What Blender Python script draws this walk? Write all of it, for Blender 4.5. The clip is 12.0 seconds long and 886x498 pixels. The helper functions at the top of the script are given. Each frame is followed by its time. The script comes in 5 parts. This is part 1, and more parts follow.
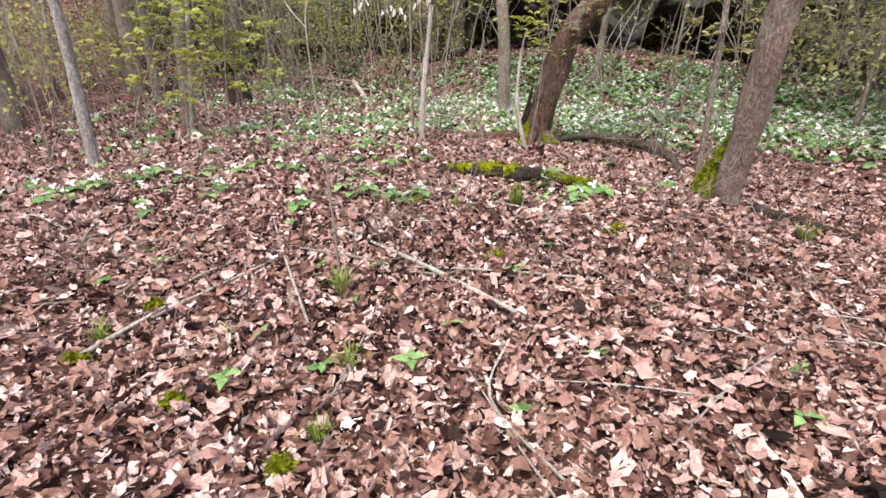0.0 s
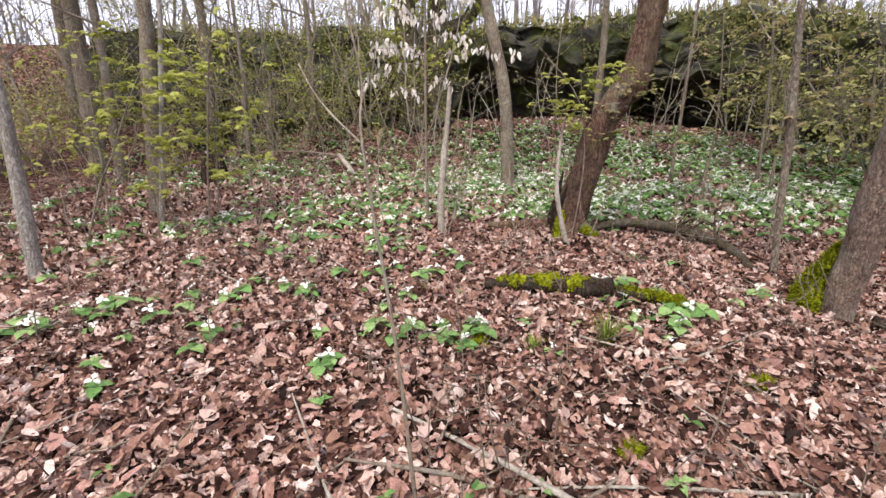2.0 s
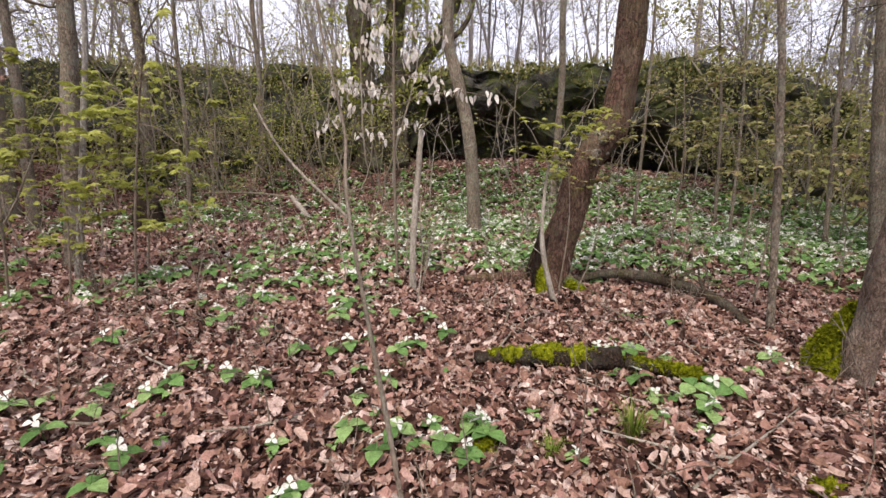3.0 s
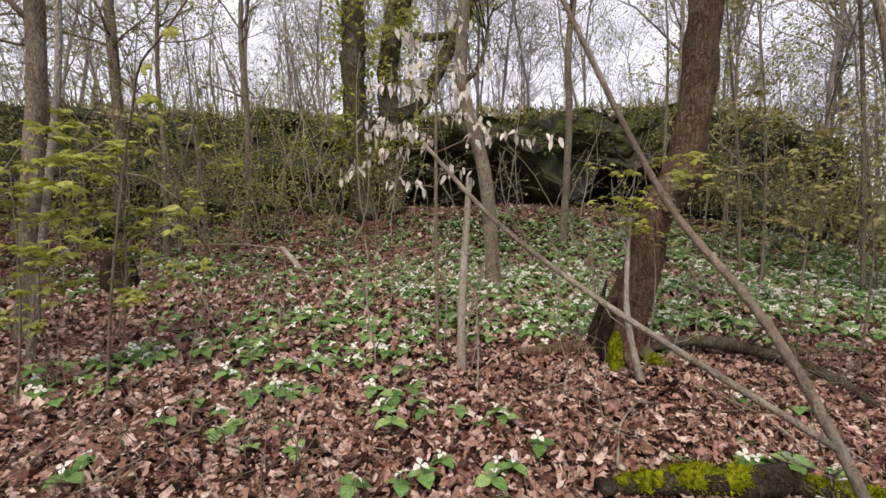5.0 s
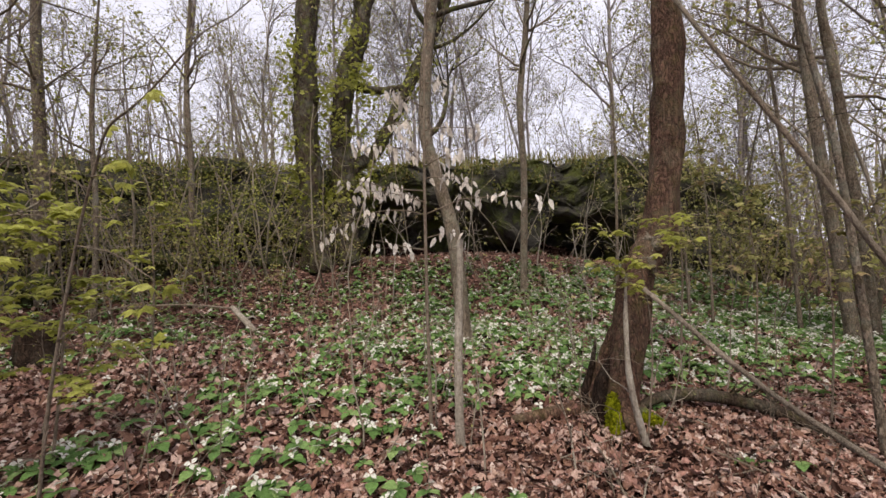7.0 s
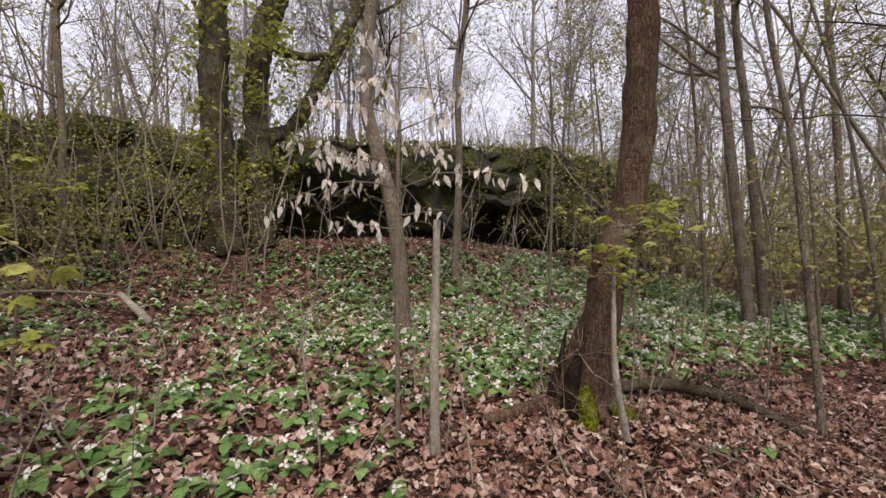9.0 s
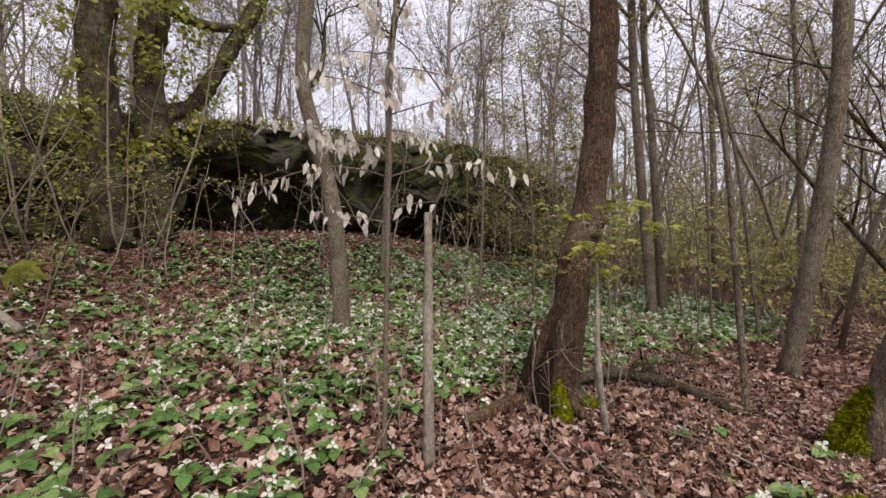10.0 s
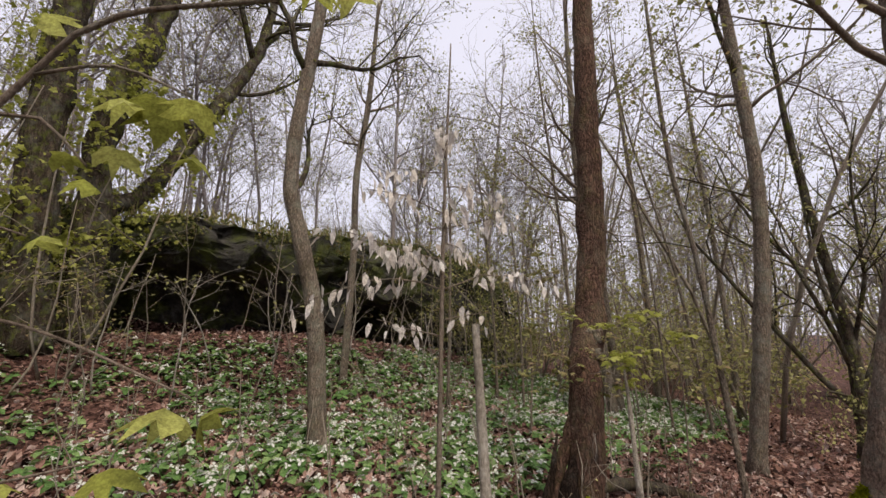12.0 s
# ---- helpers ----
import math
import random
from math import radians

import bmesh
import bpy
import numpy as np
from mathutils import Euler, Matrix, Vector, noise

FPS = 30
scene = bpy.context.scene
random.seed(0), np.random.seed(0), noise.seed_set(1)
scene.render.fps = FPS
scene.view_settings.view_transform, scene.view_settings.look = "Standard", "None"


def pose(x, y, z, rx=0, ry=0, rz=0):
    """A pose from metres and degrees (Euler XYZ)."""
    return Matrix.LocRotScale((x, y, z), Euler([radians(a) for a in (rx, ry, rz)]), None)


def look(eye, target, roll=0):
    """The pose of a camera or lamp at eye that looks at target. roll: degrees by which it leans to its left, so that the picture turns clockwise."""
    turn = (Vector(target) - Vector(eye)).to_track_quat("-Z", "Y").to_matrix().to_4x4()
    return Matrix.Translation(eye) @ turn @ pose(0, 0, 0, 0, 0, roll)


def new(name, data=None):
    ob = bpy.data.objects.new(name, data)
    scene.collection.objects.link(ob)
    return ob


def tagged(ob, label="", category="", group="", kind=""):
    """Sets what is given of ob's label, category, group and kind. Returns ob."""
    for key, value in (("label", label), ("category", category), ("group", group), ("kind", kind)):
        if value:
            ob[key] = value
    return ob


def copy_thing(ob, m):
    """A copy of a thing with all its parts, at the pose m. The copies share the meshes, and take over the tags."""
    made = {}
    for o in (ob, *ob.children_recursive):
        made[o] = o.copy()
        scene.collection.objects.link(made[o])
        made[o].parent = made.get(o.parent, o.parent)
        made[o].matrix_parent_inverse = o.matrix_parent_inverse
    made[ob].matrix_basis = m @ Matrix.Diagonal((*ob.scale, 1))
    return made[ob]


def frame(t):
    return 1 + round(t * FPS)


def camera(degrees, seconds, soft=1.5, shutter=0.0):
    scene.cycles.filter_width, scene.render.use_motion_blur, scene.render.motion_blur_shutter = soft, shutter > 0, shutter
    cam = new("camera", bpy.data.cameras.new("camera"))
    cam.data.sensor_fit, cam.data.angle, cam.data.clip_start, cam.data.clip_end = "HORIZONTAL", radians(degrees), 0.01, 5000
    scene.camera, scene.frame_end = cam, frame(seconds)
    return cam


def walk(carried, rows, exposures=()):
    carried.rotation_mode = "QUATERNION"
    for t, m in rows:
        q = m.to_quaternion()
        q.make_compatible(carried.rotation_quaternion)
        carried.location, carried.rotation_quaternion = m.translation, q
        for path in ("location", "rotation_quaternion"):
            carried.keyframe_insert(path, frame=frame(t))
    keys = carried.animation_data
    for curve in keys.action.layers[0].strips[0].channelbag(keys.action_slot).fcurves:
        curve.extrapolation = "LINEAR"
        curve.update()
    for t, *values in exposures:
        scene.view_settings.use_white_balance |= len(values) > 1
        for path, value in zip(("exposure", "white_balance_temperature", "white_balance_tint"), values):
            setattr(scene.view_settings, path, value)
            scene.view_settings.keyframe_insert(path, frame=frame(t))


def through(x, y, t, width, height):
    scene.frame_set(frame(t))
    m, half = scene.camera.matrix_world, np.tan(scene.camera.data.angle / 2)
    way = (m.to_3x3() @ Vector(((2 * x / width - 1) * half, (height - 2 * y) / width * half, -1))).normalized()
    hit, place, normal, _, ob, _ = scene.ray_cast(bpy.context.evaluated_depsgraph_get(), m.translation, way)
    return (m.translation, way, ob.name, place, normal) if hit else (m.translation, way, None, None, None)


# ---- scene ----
cam = camera(90.5, 12.0)
METRES, EYE, TILT, LEAN, TURN = 5.8, 1.5, -22.0, 0.0, 0.0
ROWS = [
    (0.0, 0.0, 0.0, 0.0, -0.0, 0.0, 0.0),
    (0.5, -0.0161, 0.0529, 0.0304, -0.59, 3.01, 1.16),
    (1.0, -0.0354, 0.0871, 0.0565, -0.72, 4.27, 1.31),
    (1.5, -0.0799, 0.1292, 0.0825, -2.61, 5.88, 1.85),
    (2.0, -0.1076, 0.1524, 0.1137, -3.75, 7.08, 2.36),
    (2.5, -0.1229, 0.2044, 0.1303, -6.92, 10.49, 3.46),
    (3.0, -0.134, 0.2407, 0.1666, -9.68, 11.39, 4.31),
    (3.5, -0.1638, 0.2764, 0.183, -10.11, 14.23, 4.44),
    (5.5, -0.2384, 0.3968, 0.2622, -14.64, 16.87, 8.01),
    (6.0, -0.2584, 0.3969, 0.2767, -16.84, 18.34, 10.14),
    (6.5, -0.2715, 0.4017, 0.2869, -18.17, 21.31, 10.17),
    (8.5, -0.3003, 0.4895, 0.3105, -25.05, 19.41, 11.34),
    (9.0, -0.3213, 0.5233, 0.3298, -31.15, 17.3, 12.36),
    (9.5, -0.3618, 0.5644, 0.3507, -39.55, 14.77, 14.51),
    (10.0, -0.3859, 0.6124, 0.3642, -44.23, 13.59, 15.27),
    (10.5, -0.4, 0.6551, 0.3893, -51.06, 11.11, 16.69),
    (11.0, -0.4367, 0.6827, 0.41, -54.43, 10.33, 17.67),
    (11.5, -0.4741, 0.7015, 0.4236, -54.19, 18.02, 17.62),
    (12.0, -0.4785, 0.7058, 0.4216, -53.85, 23.2, 17.8),
]

EXPOSURES = [(0.0, 1.52, 6150, 8), (1.5, 1.36, 6250, 8), (2.5, 1.08, 6450, 8), (3.0, 0.9, 6550, 9), (3.5, 0.62, 6650, 9), (5.5, 0.62, 6850, 8), (6.5, 0.46, 6850, 8), (8.5, 0.44, 6800, 9), (10.5, 0.42, 6850, 8), (11.5, 0.42, 6900, 8), (12.0, 0.26, 6850, 8)]
walk(cam, [(t, pose(0, 0, EYE, TILT, LEAN, TURN) @ pose(METRES * x, METRES * y, METRES * z, 90 + pitch, roll, yaw)) for t, x, y, z, yaw, pitch, roll in ROWS], EXPOSURES)

# ---- sky and sun: a bright overcast spring day ----
world = bpy.data.worlds.new("overcast_sky")
scene.world = world
world.use_nodes = True
wn, wl = world.node_tree.nodes, world.node_tree.links
sky = wn.new("ShaderNodeTexSky")
sky.sky_type, sky.sun_disc = "NISHITA", False
sky.sun_elevation, sky.sun_rotation = radians(52), radians(200)
sky.air_density, sky.dust_density = 1.0, 2.0
cloud = wn.new("ShaderNodeMix")
cloud.data_type = "RGBA"
cloud.inputs[0].default_value = 0.82
cloud.inputs[7].default_value = (8.3, 8.15, 9.75, 1)
wl.new(sky.outputs[0], cloud.inputs[6])
wl.new(cloud.outputs[2], wn["Background"].inputs[0])
wn["Background"].inputs[1].default_value = 0.1
sun = new("sun", bpy.data.lights.new("sun", "SUN"))
sun.data.energy, sun.data.angle, sun.data.color = 2.4, radians(20), (1.0, 0.9, 0.74)
sun.matrix_world = look((-8, -16, 30), (0, 0, 0))

rng = np.random.default_rng(7)


# ---- materials ----
def ramp(nt, fac, stops):
    r = nt.nodes.new("ShaderNodeValToRGB")
    while len(r.color_ramp.elements) < len(stops):
        r.color_ramp.elements.new(0.5)
    for e, (p, c) in zip(r.color_ramp.elements, stops):
        e.position, e.color = p, (*c, 1)
    nt.links.new(fac, r.inputs[0])
    return r.outputs[0]


def noise_tex(nt, scale, detail=5.0, rough=0.6, stretch=None):
    tc = nt.nodes.new("ShaderNodeTexCoord")
    mp = nt.nodes.new("ShaderNodeMapping")
    mp.inputs[3].default_value = stretch or (1, 1, 1)
    n = nt.nodes.new("ShaderNodeTexNoise")
    n.inputs["Scale"].default_value, n.inputs["Detail"].default_value, n.inputs["Roughness"].default_value = scale, detail, rough
    nt.links.new(tc.outputs["Object"], mp.inputs[0])
    nt.links.new(mp.outputs[0], n.inputs["Vector"])
    return n.outputs[0]


def mix_rgb(nt, fac, a, b, how="MIX"):
    m = nt.nodes.new("ShaderNodeMix")
    m.data_type, m.blend_type = "RGBA", how
    if isinstance(fac, (int, float)):
        m.inputs[0].default_value = fac
    else:
        nt.links.new(fac, m.inputs[0])
    for k, v in ((6, a), (7, b)):
        if isinstance(v, tuple):
            m.inputs[k].default_value = (*v, 1)
        else:
            nt.links.new(v, m.inputs[k])
    return m.outputs[2]


def start(name, rough=0.85):
    m = bpy.data.materials.new(name)
    m.use_nodes = True
    nt = m.node_tree
    b = nt.nodes["Principled BSDF"]
    b.inputs["Roughness"].default_value = rough
    b.inputs["Specular IOR Level"].default_value = 0.12
    return m, nt, b


def relief(nt, b, height, strength, dist):
    k = nt.nodes.new("ShaderNodeBump")
    k.inputs["Strength"].default_value, k.inputs["Distance"].default_value = strength, dist
    nt.links.new(height, k.inputs["Height"])
    nt.links.new(k.outputs[0], b.inputs["Normal"])


def bark(name, dark, light, lichen=(0.3, 0.33, 0.28), amount=0.3, moss=0.0, plates=30.0, furrows=0.6, grain=0.24):
    """Cracked bark: long plates between dark furrows, lichen in patches, moss where asked."""
    m, nt, b = start(name, 0.9)
    tc = nt.nodes.new("ShaderNodeTexCoord")
    mp = nt.nodes.new("ShaderNodeMapping")
    mp.inputs[3].default_value = (1, 1, grain)
    v = nt.nodes.new("ShaderNodeTexVoronoi")
    v.feature = "DISTANCE_TO_EDGE"
    v.inputs["Scale"].default_value = plates
    warp = nt.nodes.new("ShaderNodeTexNoise")
    warp.inputs["Scale"].default_value = 14
    warp.inputs["Detail"].default_value = 4
    sc = nt.nodes.new("ShaderNodeVectorMath")
    sc.operation = "SCALE"
    sc.inputs[3].default_value = 0.07
    ad = nt.nodes.new("ShaderNodeVectorMath")
    ad.operation = "ADD"
    nt.links.new(tc.outputs["Object"], mp.inputs[0])
    nt.links.new(tc.outputs["Object"], warp.inputs["Vector"])
    nt.links.new(warp.outputs[1], sc.inputs[0])
    nt.links.new(mp.outputs[0], ad.inputs[0])
    nt.links.new(sc.outputs[0], ad.inputs[1])
    nt.links.new(ad.outputs[0], v.inputs["Vector"])
    furrow = ramp(nt, v.outputs["Distance"], [(0.0, (0.25, 0.25, 0.25)), (0.25, (1, 1, 1))])
    ridges = noise_tex(nt, 55, 7, 0.7, (1, 1, 0.5))
    col = ramp(nt, ridges, [(0.34, dark), (0.68, light)])
    col = mix_rgb(nt, furrows, col, furrow, "MULTIPLY")
    patch = noise_tex(nt, 3.6, 6, 0.75)
    col = mix_rgb(nt, ramp(nt, patch, [(0.48, (0, 0, 0)), (0.66, (amount, amount, amount))]), col, lichen)
    if moss:
        mm = ramp(nt, noise_tex(nt, 5.5, 8, 0.75), [(0.5, (0, 0, 0)), (0.62, (moss, moss, moss))])
        col = mix_rgb(nt, mm, col, (0.12, 0.145, 0.025))
    broad = ramp(nt, noise_tex(nt, 2.3, 5, 0.7, (1, 1, 0.5)), [(0.32, (0.68, 0.66, 0.65)), (0.68, (1.28, 1.28, 1.28))])
    col = mix_rgb(nt, 1.0, col, broad, "MULTIPLY")
    nt.links.new(col, b.inputs["Base Color"])
    hm = mix_rgb(nt, 1 - 0.7 * furrows, furrow, ridges)
    relief(nt, b, hm, 1.0, 0.022)
    return m


def leafy(name, stops, rough=0.6, through=0.3, grain=30, spec=0.12):
    """Leaves that differ one from another: colour by island and by object, with a fine grain."""
    m, nt, b = start(name, rough)
    b.inputs["Specular IOR Level"].default_value = spec
    geo = nt.nodes.new("ShaderNodeNewGeometry")
    info = nt.nodes.new("ShaderNodeObjectInfo")
    add = nt.nodes.new("ShaderNodeMath")
    add.operation = "ADD"
    nt.links.new(geo.outputs["Random Per Island"], add.inputs[0])
    nt.links.new(info.outputs["Random"], add.inputs[1])
    fr = nt.nodes.new("ShaderNodeMath")
    fr.operation = "FRACT"
    nt.links.new(add.outputs[0], fr.inputs[0])
    col = ramp(nt, fr.outputs[0], stops)
    g = ramp(nt, noise_tex(nt, grain, 4, 0.7), [(0.3, (0.55, 0.53, 0.51)), (0.7, (1.2, 1.2, 1.2))])
    col = mix_rgb(nt, 1.0, col, g, "MULTIPLY")
    fine = ramp(nt, noise_tex(nt, grain * 5, 3, 0.6), [(0.36, (0.72, 0.7, 0.69)), (0.62, (1.12, 1.12, 1.12))])
    col = mix_rgb(nt, 1.0, col, fine, "MULTIPLY")
    nt.links.new(col, b.inputs["Base Color"])
    if through:
        out = nt.nodes["Material Output"]
        tr = nt.nodes.new("ShaderNodeBsdfTranslucent")
        nt.links.new(col, tr.inputs[0])
        ms = nt.nodes.new("ShaderNodeMixShader")
        ms.inputs[0].default_value = through
        nt.links.new(b.outputs[0], ms.inputs[1])
        nt.links.new(tr.outputs[0], ms.inputs[2])
        nt.links.new(ms.outputs[0], out.inputs[0])
    return m


def soil():
    m, nt, b = start("leaf_mould", 0.95)
    tc = nt.nodes.new("ShaderNodeTexCoord")
    v = nt.nodes.new("ShaderNodeTexVoronoi")
    v.inputs["Scale"].default_value = 17
    wob = nt.nodes.new("ShaderNodeVectorMath")
    wob.operation = "ADD"
    nz = nt.nodes.new("ShaderNodeTexNoise")
    nz.inputs["Scale"].default_value = 9
    sc = nt.nodes.new("ShaderNodeVectorMath")
    sc.operation = "SCALE"
    sc.inputs[3].default_value = 0.18
    nt.links.new(tc.outputs["Object"], nz.inputs["Vector"])
    nt.links.new(nz.outputs[1], sc.inputs[0])
    nt.links.new(tc.outputs["Object"], wob.inputs[0])
    nt.links.new(sc.outputs[0], wob.inputs[1])
    nt.links.new(wob.outputs[0], v.inputs["Vector"])
    sep = nt.nodes.new("ShaderNodeSeparateColor")
    nt.links.new(v.outputs["Color"], sep.inputs[0])
    col = ramp(nt, sep.outputs[0], [(0.0, (0.02, 0.009, 0.007)), (0.35, (0.06, 0.03, 0.024)), (0.7, (0.16, 0.085, 0.07)), (1.0, (0.33, 0.2, 0.17))])
    g = ramp(nt, noise_tex(nt, 1.1, 6, 0.7), [(0.3, (0.55, 0.52, 0.5)), (0.7, (1.0, 1.0, 1.0))])
    col = mix_rgb(nt, 1.0, col, g, "MULTIPLY")
    nt.links.new(col, b.inputs["Base Color"])
    relief(nt, b, v.outputs["Distance"], 0.8, 0.03)
    return m


def rock():
    m, nt, b = start("mossy_rock", 0.9)
    n = noise_tex(nt, 2.2, 9, 0.68)
    col = ramp(nt, n, [(0.3, (0.02, 0.019, 0.018)), (0.55, (0.06, 0.056, 0.05)), (0.75, (0.13, 0.12, 0.105))])
    mm = ramp(nt, noise_tex(nt, 1.3, 7, 0.7), [(0.47, (0, 0, 0)), (0.62, (0.85, 0.85, 0.85))])
    col = mix_rgb(nt, mm, col, (0.085, 0.1, 0.022))
    nt.links.new(col, b.inputs["Base Color"])
    relief(nt, b, noise_tex(nt, 6, 10, 0.72, (1, 1, 2.2)), 1.0, 0.12)
    return m


def mossy():
    m, nt, b = start("green_moss", 1.0)
    b.inputs["Specular IOR Level"].default_value = 0.05
    col = ramp(nt, noise_tex(nt, 38, 7, 0.75), [(0.32, (0.035, 0.045, 0.004)), (0.5, (0.2, 0.22, 0.01)), (0.72, (0.46, 0.45, 0.025))])
    col = mix_rgb(nt, ramp(nt, noise_tex(nt, 7, 5, 0.7), [(0.56, (0, 0, 0)), (0.72, (0.6, 0.6, 0.6))]), col, (0.05, 0.04, 0.018))
    nt.links.new(col, b.inputs["Base Color"])
    relief(nt, b, noise_tex(nt, 90, 5, 0.8), 1.0, 0.02)
    return m


BARK = bark("brown_grey_bark", (0.1, 0.078, 0.06), (0.37, 0.3, 0.24), amount=0.4, moss=0.12)
BARK_FLAKY = bark("flaky_bark", (0.1, 0.07, 0.055), (0.37, 0.27, 0.22), amount=0.35, moss=0.08, plates=52.0, furrows=0.55)
BARK_RED = bark("reddish_bark", (0.05, 0.03, 0.022), (0.22, 0.128, 0.095), (0.22, 0.2, 0.14), 0.35, 0.15, 30.0, 0.75, 0.11)
BARK_DARK = bark("dark_mossy_bark", (0.026, 0.02, 0.015), (0.14, 0.105, 0.08), amount=0.25, moss=0.65, plates=13.0, furrows=0.8)
BARK_PALE = bark("pale_grey_bark", (0.2, 0.18, 0.16), (0.5, 0.46, 0.41), (0.5, 0.48, 0.44), 0.5)
TWIG = bark("twig_bark", (0.13, 0.1, 0.078), (0.31, 0.25, 0.2), amount=0.25, furrows=0.15)
BRUSH = bark("brushwood", (0.16, 0.13, 0.105), (0.4, 0.34, 0.28), amount=0.3, furrows=0.1)
PALE_TWIG = bark("pale_twig_bark", (0.2, 0.175, 0.15), (0.4, 0.36, 0.315), (0.55, 0.53, 0.48), 0.4, furrows=0.1)
# Paler and greyer than near bark: distance haze and sky bloom put into the colour.
HAZED_FAR_BARK = bark("hazed_far_bark", (0.23, 0.2, 0.2), (0.46, 0.41, 0.405), amount=0.3)
DEAD = bark("dead_wood", (0.2, 0.17, 0.14), (0.47, 0.425, 0.365), (0.55, 0.52, 0.47), 0.6, furrows=0.12)
ROT = bark("rotten_wood", (0.012, 0.008, 0.006), (0.075, 0.048, 0.035), amount=0.08, furrows=0.8, grain=0.1)
WET_BARK = bark("dark_wet_bark", (0.022, 0.016, 0.012), (0.11, 0.08, 0.06), amount=0.15, moss=0.15, grain=0.12)
MOSS = mossy()
ROCK = rock()
SOIL = soil()
LITTER = leafy("dry_leaves", [(0.0, (0.008, 0.004, 0.003)), (0.09, (0.035, 0.016, 0.012)), (0.22, (0.16, 0.078, 0.063)), (0.4, (0.3, 0.175, 0.13)), (0.58, (0.38, 0.217, 0.188)), (0.75, (0.48, 0.34, 0.288)), (0.9, (0.55, 0.405, 0.368)), (1.0, (0.7, 0.58, 0.535))], 0.65, 0.12, 38, 0.15)
GREEN = leafy("trillium_leaf", [(0.0, (0.095, 0.185, 0.055)), (0.5, (0.165, 0.305, 0.095)), (1.0, (0.3, 0.43, 0.17))], 0.55, 0.28, 40, 0.12)
PETAL = leafy("white_petal", [(0.0, (0.72, 0.73, 0.68)), (1.0, (0.86, 0.86, 0.84))], 0.6, 0.3, 60)
YOUNG = leafy("young_yellow_green_leaf", [(0.0, (0.24, 0.26, 0.055)), (0.5, (0.38, 0.41, 0.09)), (1.0, (0.5, 0.52, 0.16))], 0.6, 0.45, 30)
OLIVE = leafy("olive_bush_leaf", [(0.0, (0.15, 0.155, 0.06)), (0.35, (0.27, 0.265, 0.1)), (0.6, (0.39, 0.375, 0.15)), (0.8, (0.34, 0.24, 0.15)), (1.0, (0.46, 0.45, 0.19))], 0.6, 0.35, 30)
BUDS = leafy("opening_buds", [(0.0, (0.29, 0.3, 0.1)), (0.6, (0.44, 0.44, 0.17)), (0.85, (0.53, 0.52, 0.24)), (1.0, (0.46, 0.33, 0.19))], 0.6, 0.35, 30)
IVY = leafy("dark_ivy_leaf", [(0.0, (0.045, 0.06, 0.018)), (0.5, (0.13, 0.14, 0.04)), (0.8, (0.24, 0.24, 0.08)), (1.0, (0.3, 0.22, 0.11))], 0.4, 0.15, 40)
PALE_LEAF = leafy("pale_dry_leaf", [(0.0, (0.72, 0.66, 0.6)), (1.0, (0.9, 0.87, 0.84))], 0.6, 0.35, 40)
BLADE = leafy("grass_blade", [(0.0, (0.1, 0.16, 0.02)), (0.7, (0.22, 0.3, 0.05)), (1.0, (0.4, 0.34, 0.16))], 0.5, 0.3, 40)


# ---- mesh tools ----
class Pile:
    """Gathers vertices and faces of many small pieces into one mesh."""

    def __init__(self):
        self.v, self.f, self.n = [], [], 0

    def add(self, verts, faces):
        self.v.append(np.asarray(verts, float))
        self.f.extend([tuple(i + self.n for i in q) for q in faces])
        self.n += len(verts)

    def spread(self, verts, faces, mats):
        """Copies of one piece under many 3 x 4 matrices (k, 3, 4)."""
        verts, mats = np.asarray(verts, float), np.asarray(mats, float)
        out = np.einsum("kij,nj->kni", mats[:, :, :3], verts) + mats[:, None, :, 3]
        k, m = len(mats), len(verts)
        self.v.append(out.reshape(-1, 3))
        base = (np.arange(k) * m + self.n)
        for q in faces:
            arr = base[:, None] + np.array(q)[None, :]
            self.f.extend(map(tuple, arr.tolist()))
        self.n += k * m

    def mesh(self, name, mat, smooth=True):
        me = bpy.data.meshes.new(name)
        me.from_pydata(np.concatenate(self.v).tolist() if self.v else [], [], self.f)
        me.materials.append(mat)
        if smooth:
            me.polygons.foreach_set("use_smooth", [True] * len(me.polygons))
        me.update()
        return me


def piece(name, pile, mat, parent=None, label="", smooth=True):
    ob = new(name, pile.mesh(name, mat, smooth))
    if parent is not None:
        ob.parent = parent
    return tagged(ob, label) if label else ob


def root(name, label, category, group="", at=(0, 0, 0), kind=""):
    ob = new(name)
    ob.location = at
    ob.empty_display_size = 0.1
    return tagged(ob, label, category, group, kind)


def curve(points, step):
    """A smooth line through a few points, resampled."""
    p = np.array(points, float)
    if len(p) == 2:
        k = max(2, int(np.linalg.norm(p[1] - p[0]) / step) + 1)
        return p[0] + (p[1] - p[0]) * np.linspace(0, 1, k)[:, None]
    q = np.vstack([2 * p[0] - p[1], p, 2 * p[-1] - p[-2]])
    out = []
    for i in range(1, len(q) - 2):
        k = max(1, int(np.linalg.norm(q[i + 1] - q[i]) / step))
        for t in np.arange(k) / k:
            a, b, c, d = q[i - 1], q[i], q[i + 1], q[i + 2]
            out.append(0.5 * (2 * b + (c - a) * t + (2 * a - 5 * b + 4 * c - d) * t * t + (3 * b - a - 3 * c + d) * t ** 3))
    out.append(q[-2])
    return np.array(out)


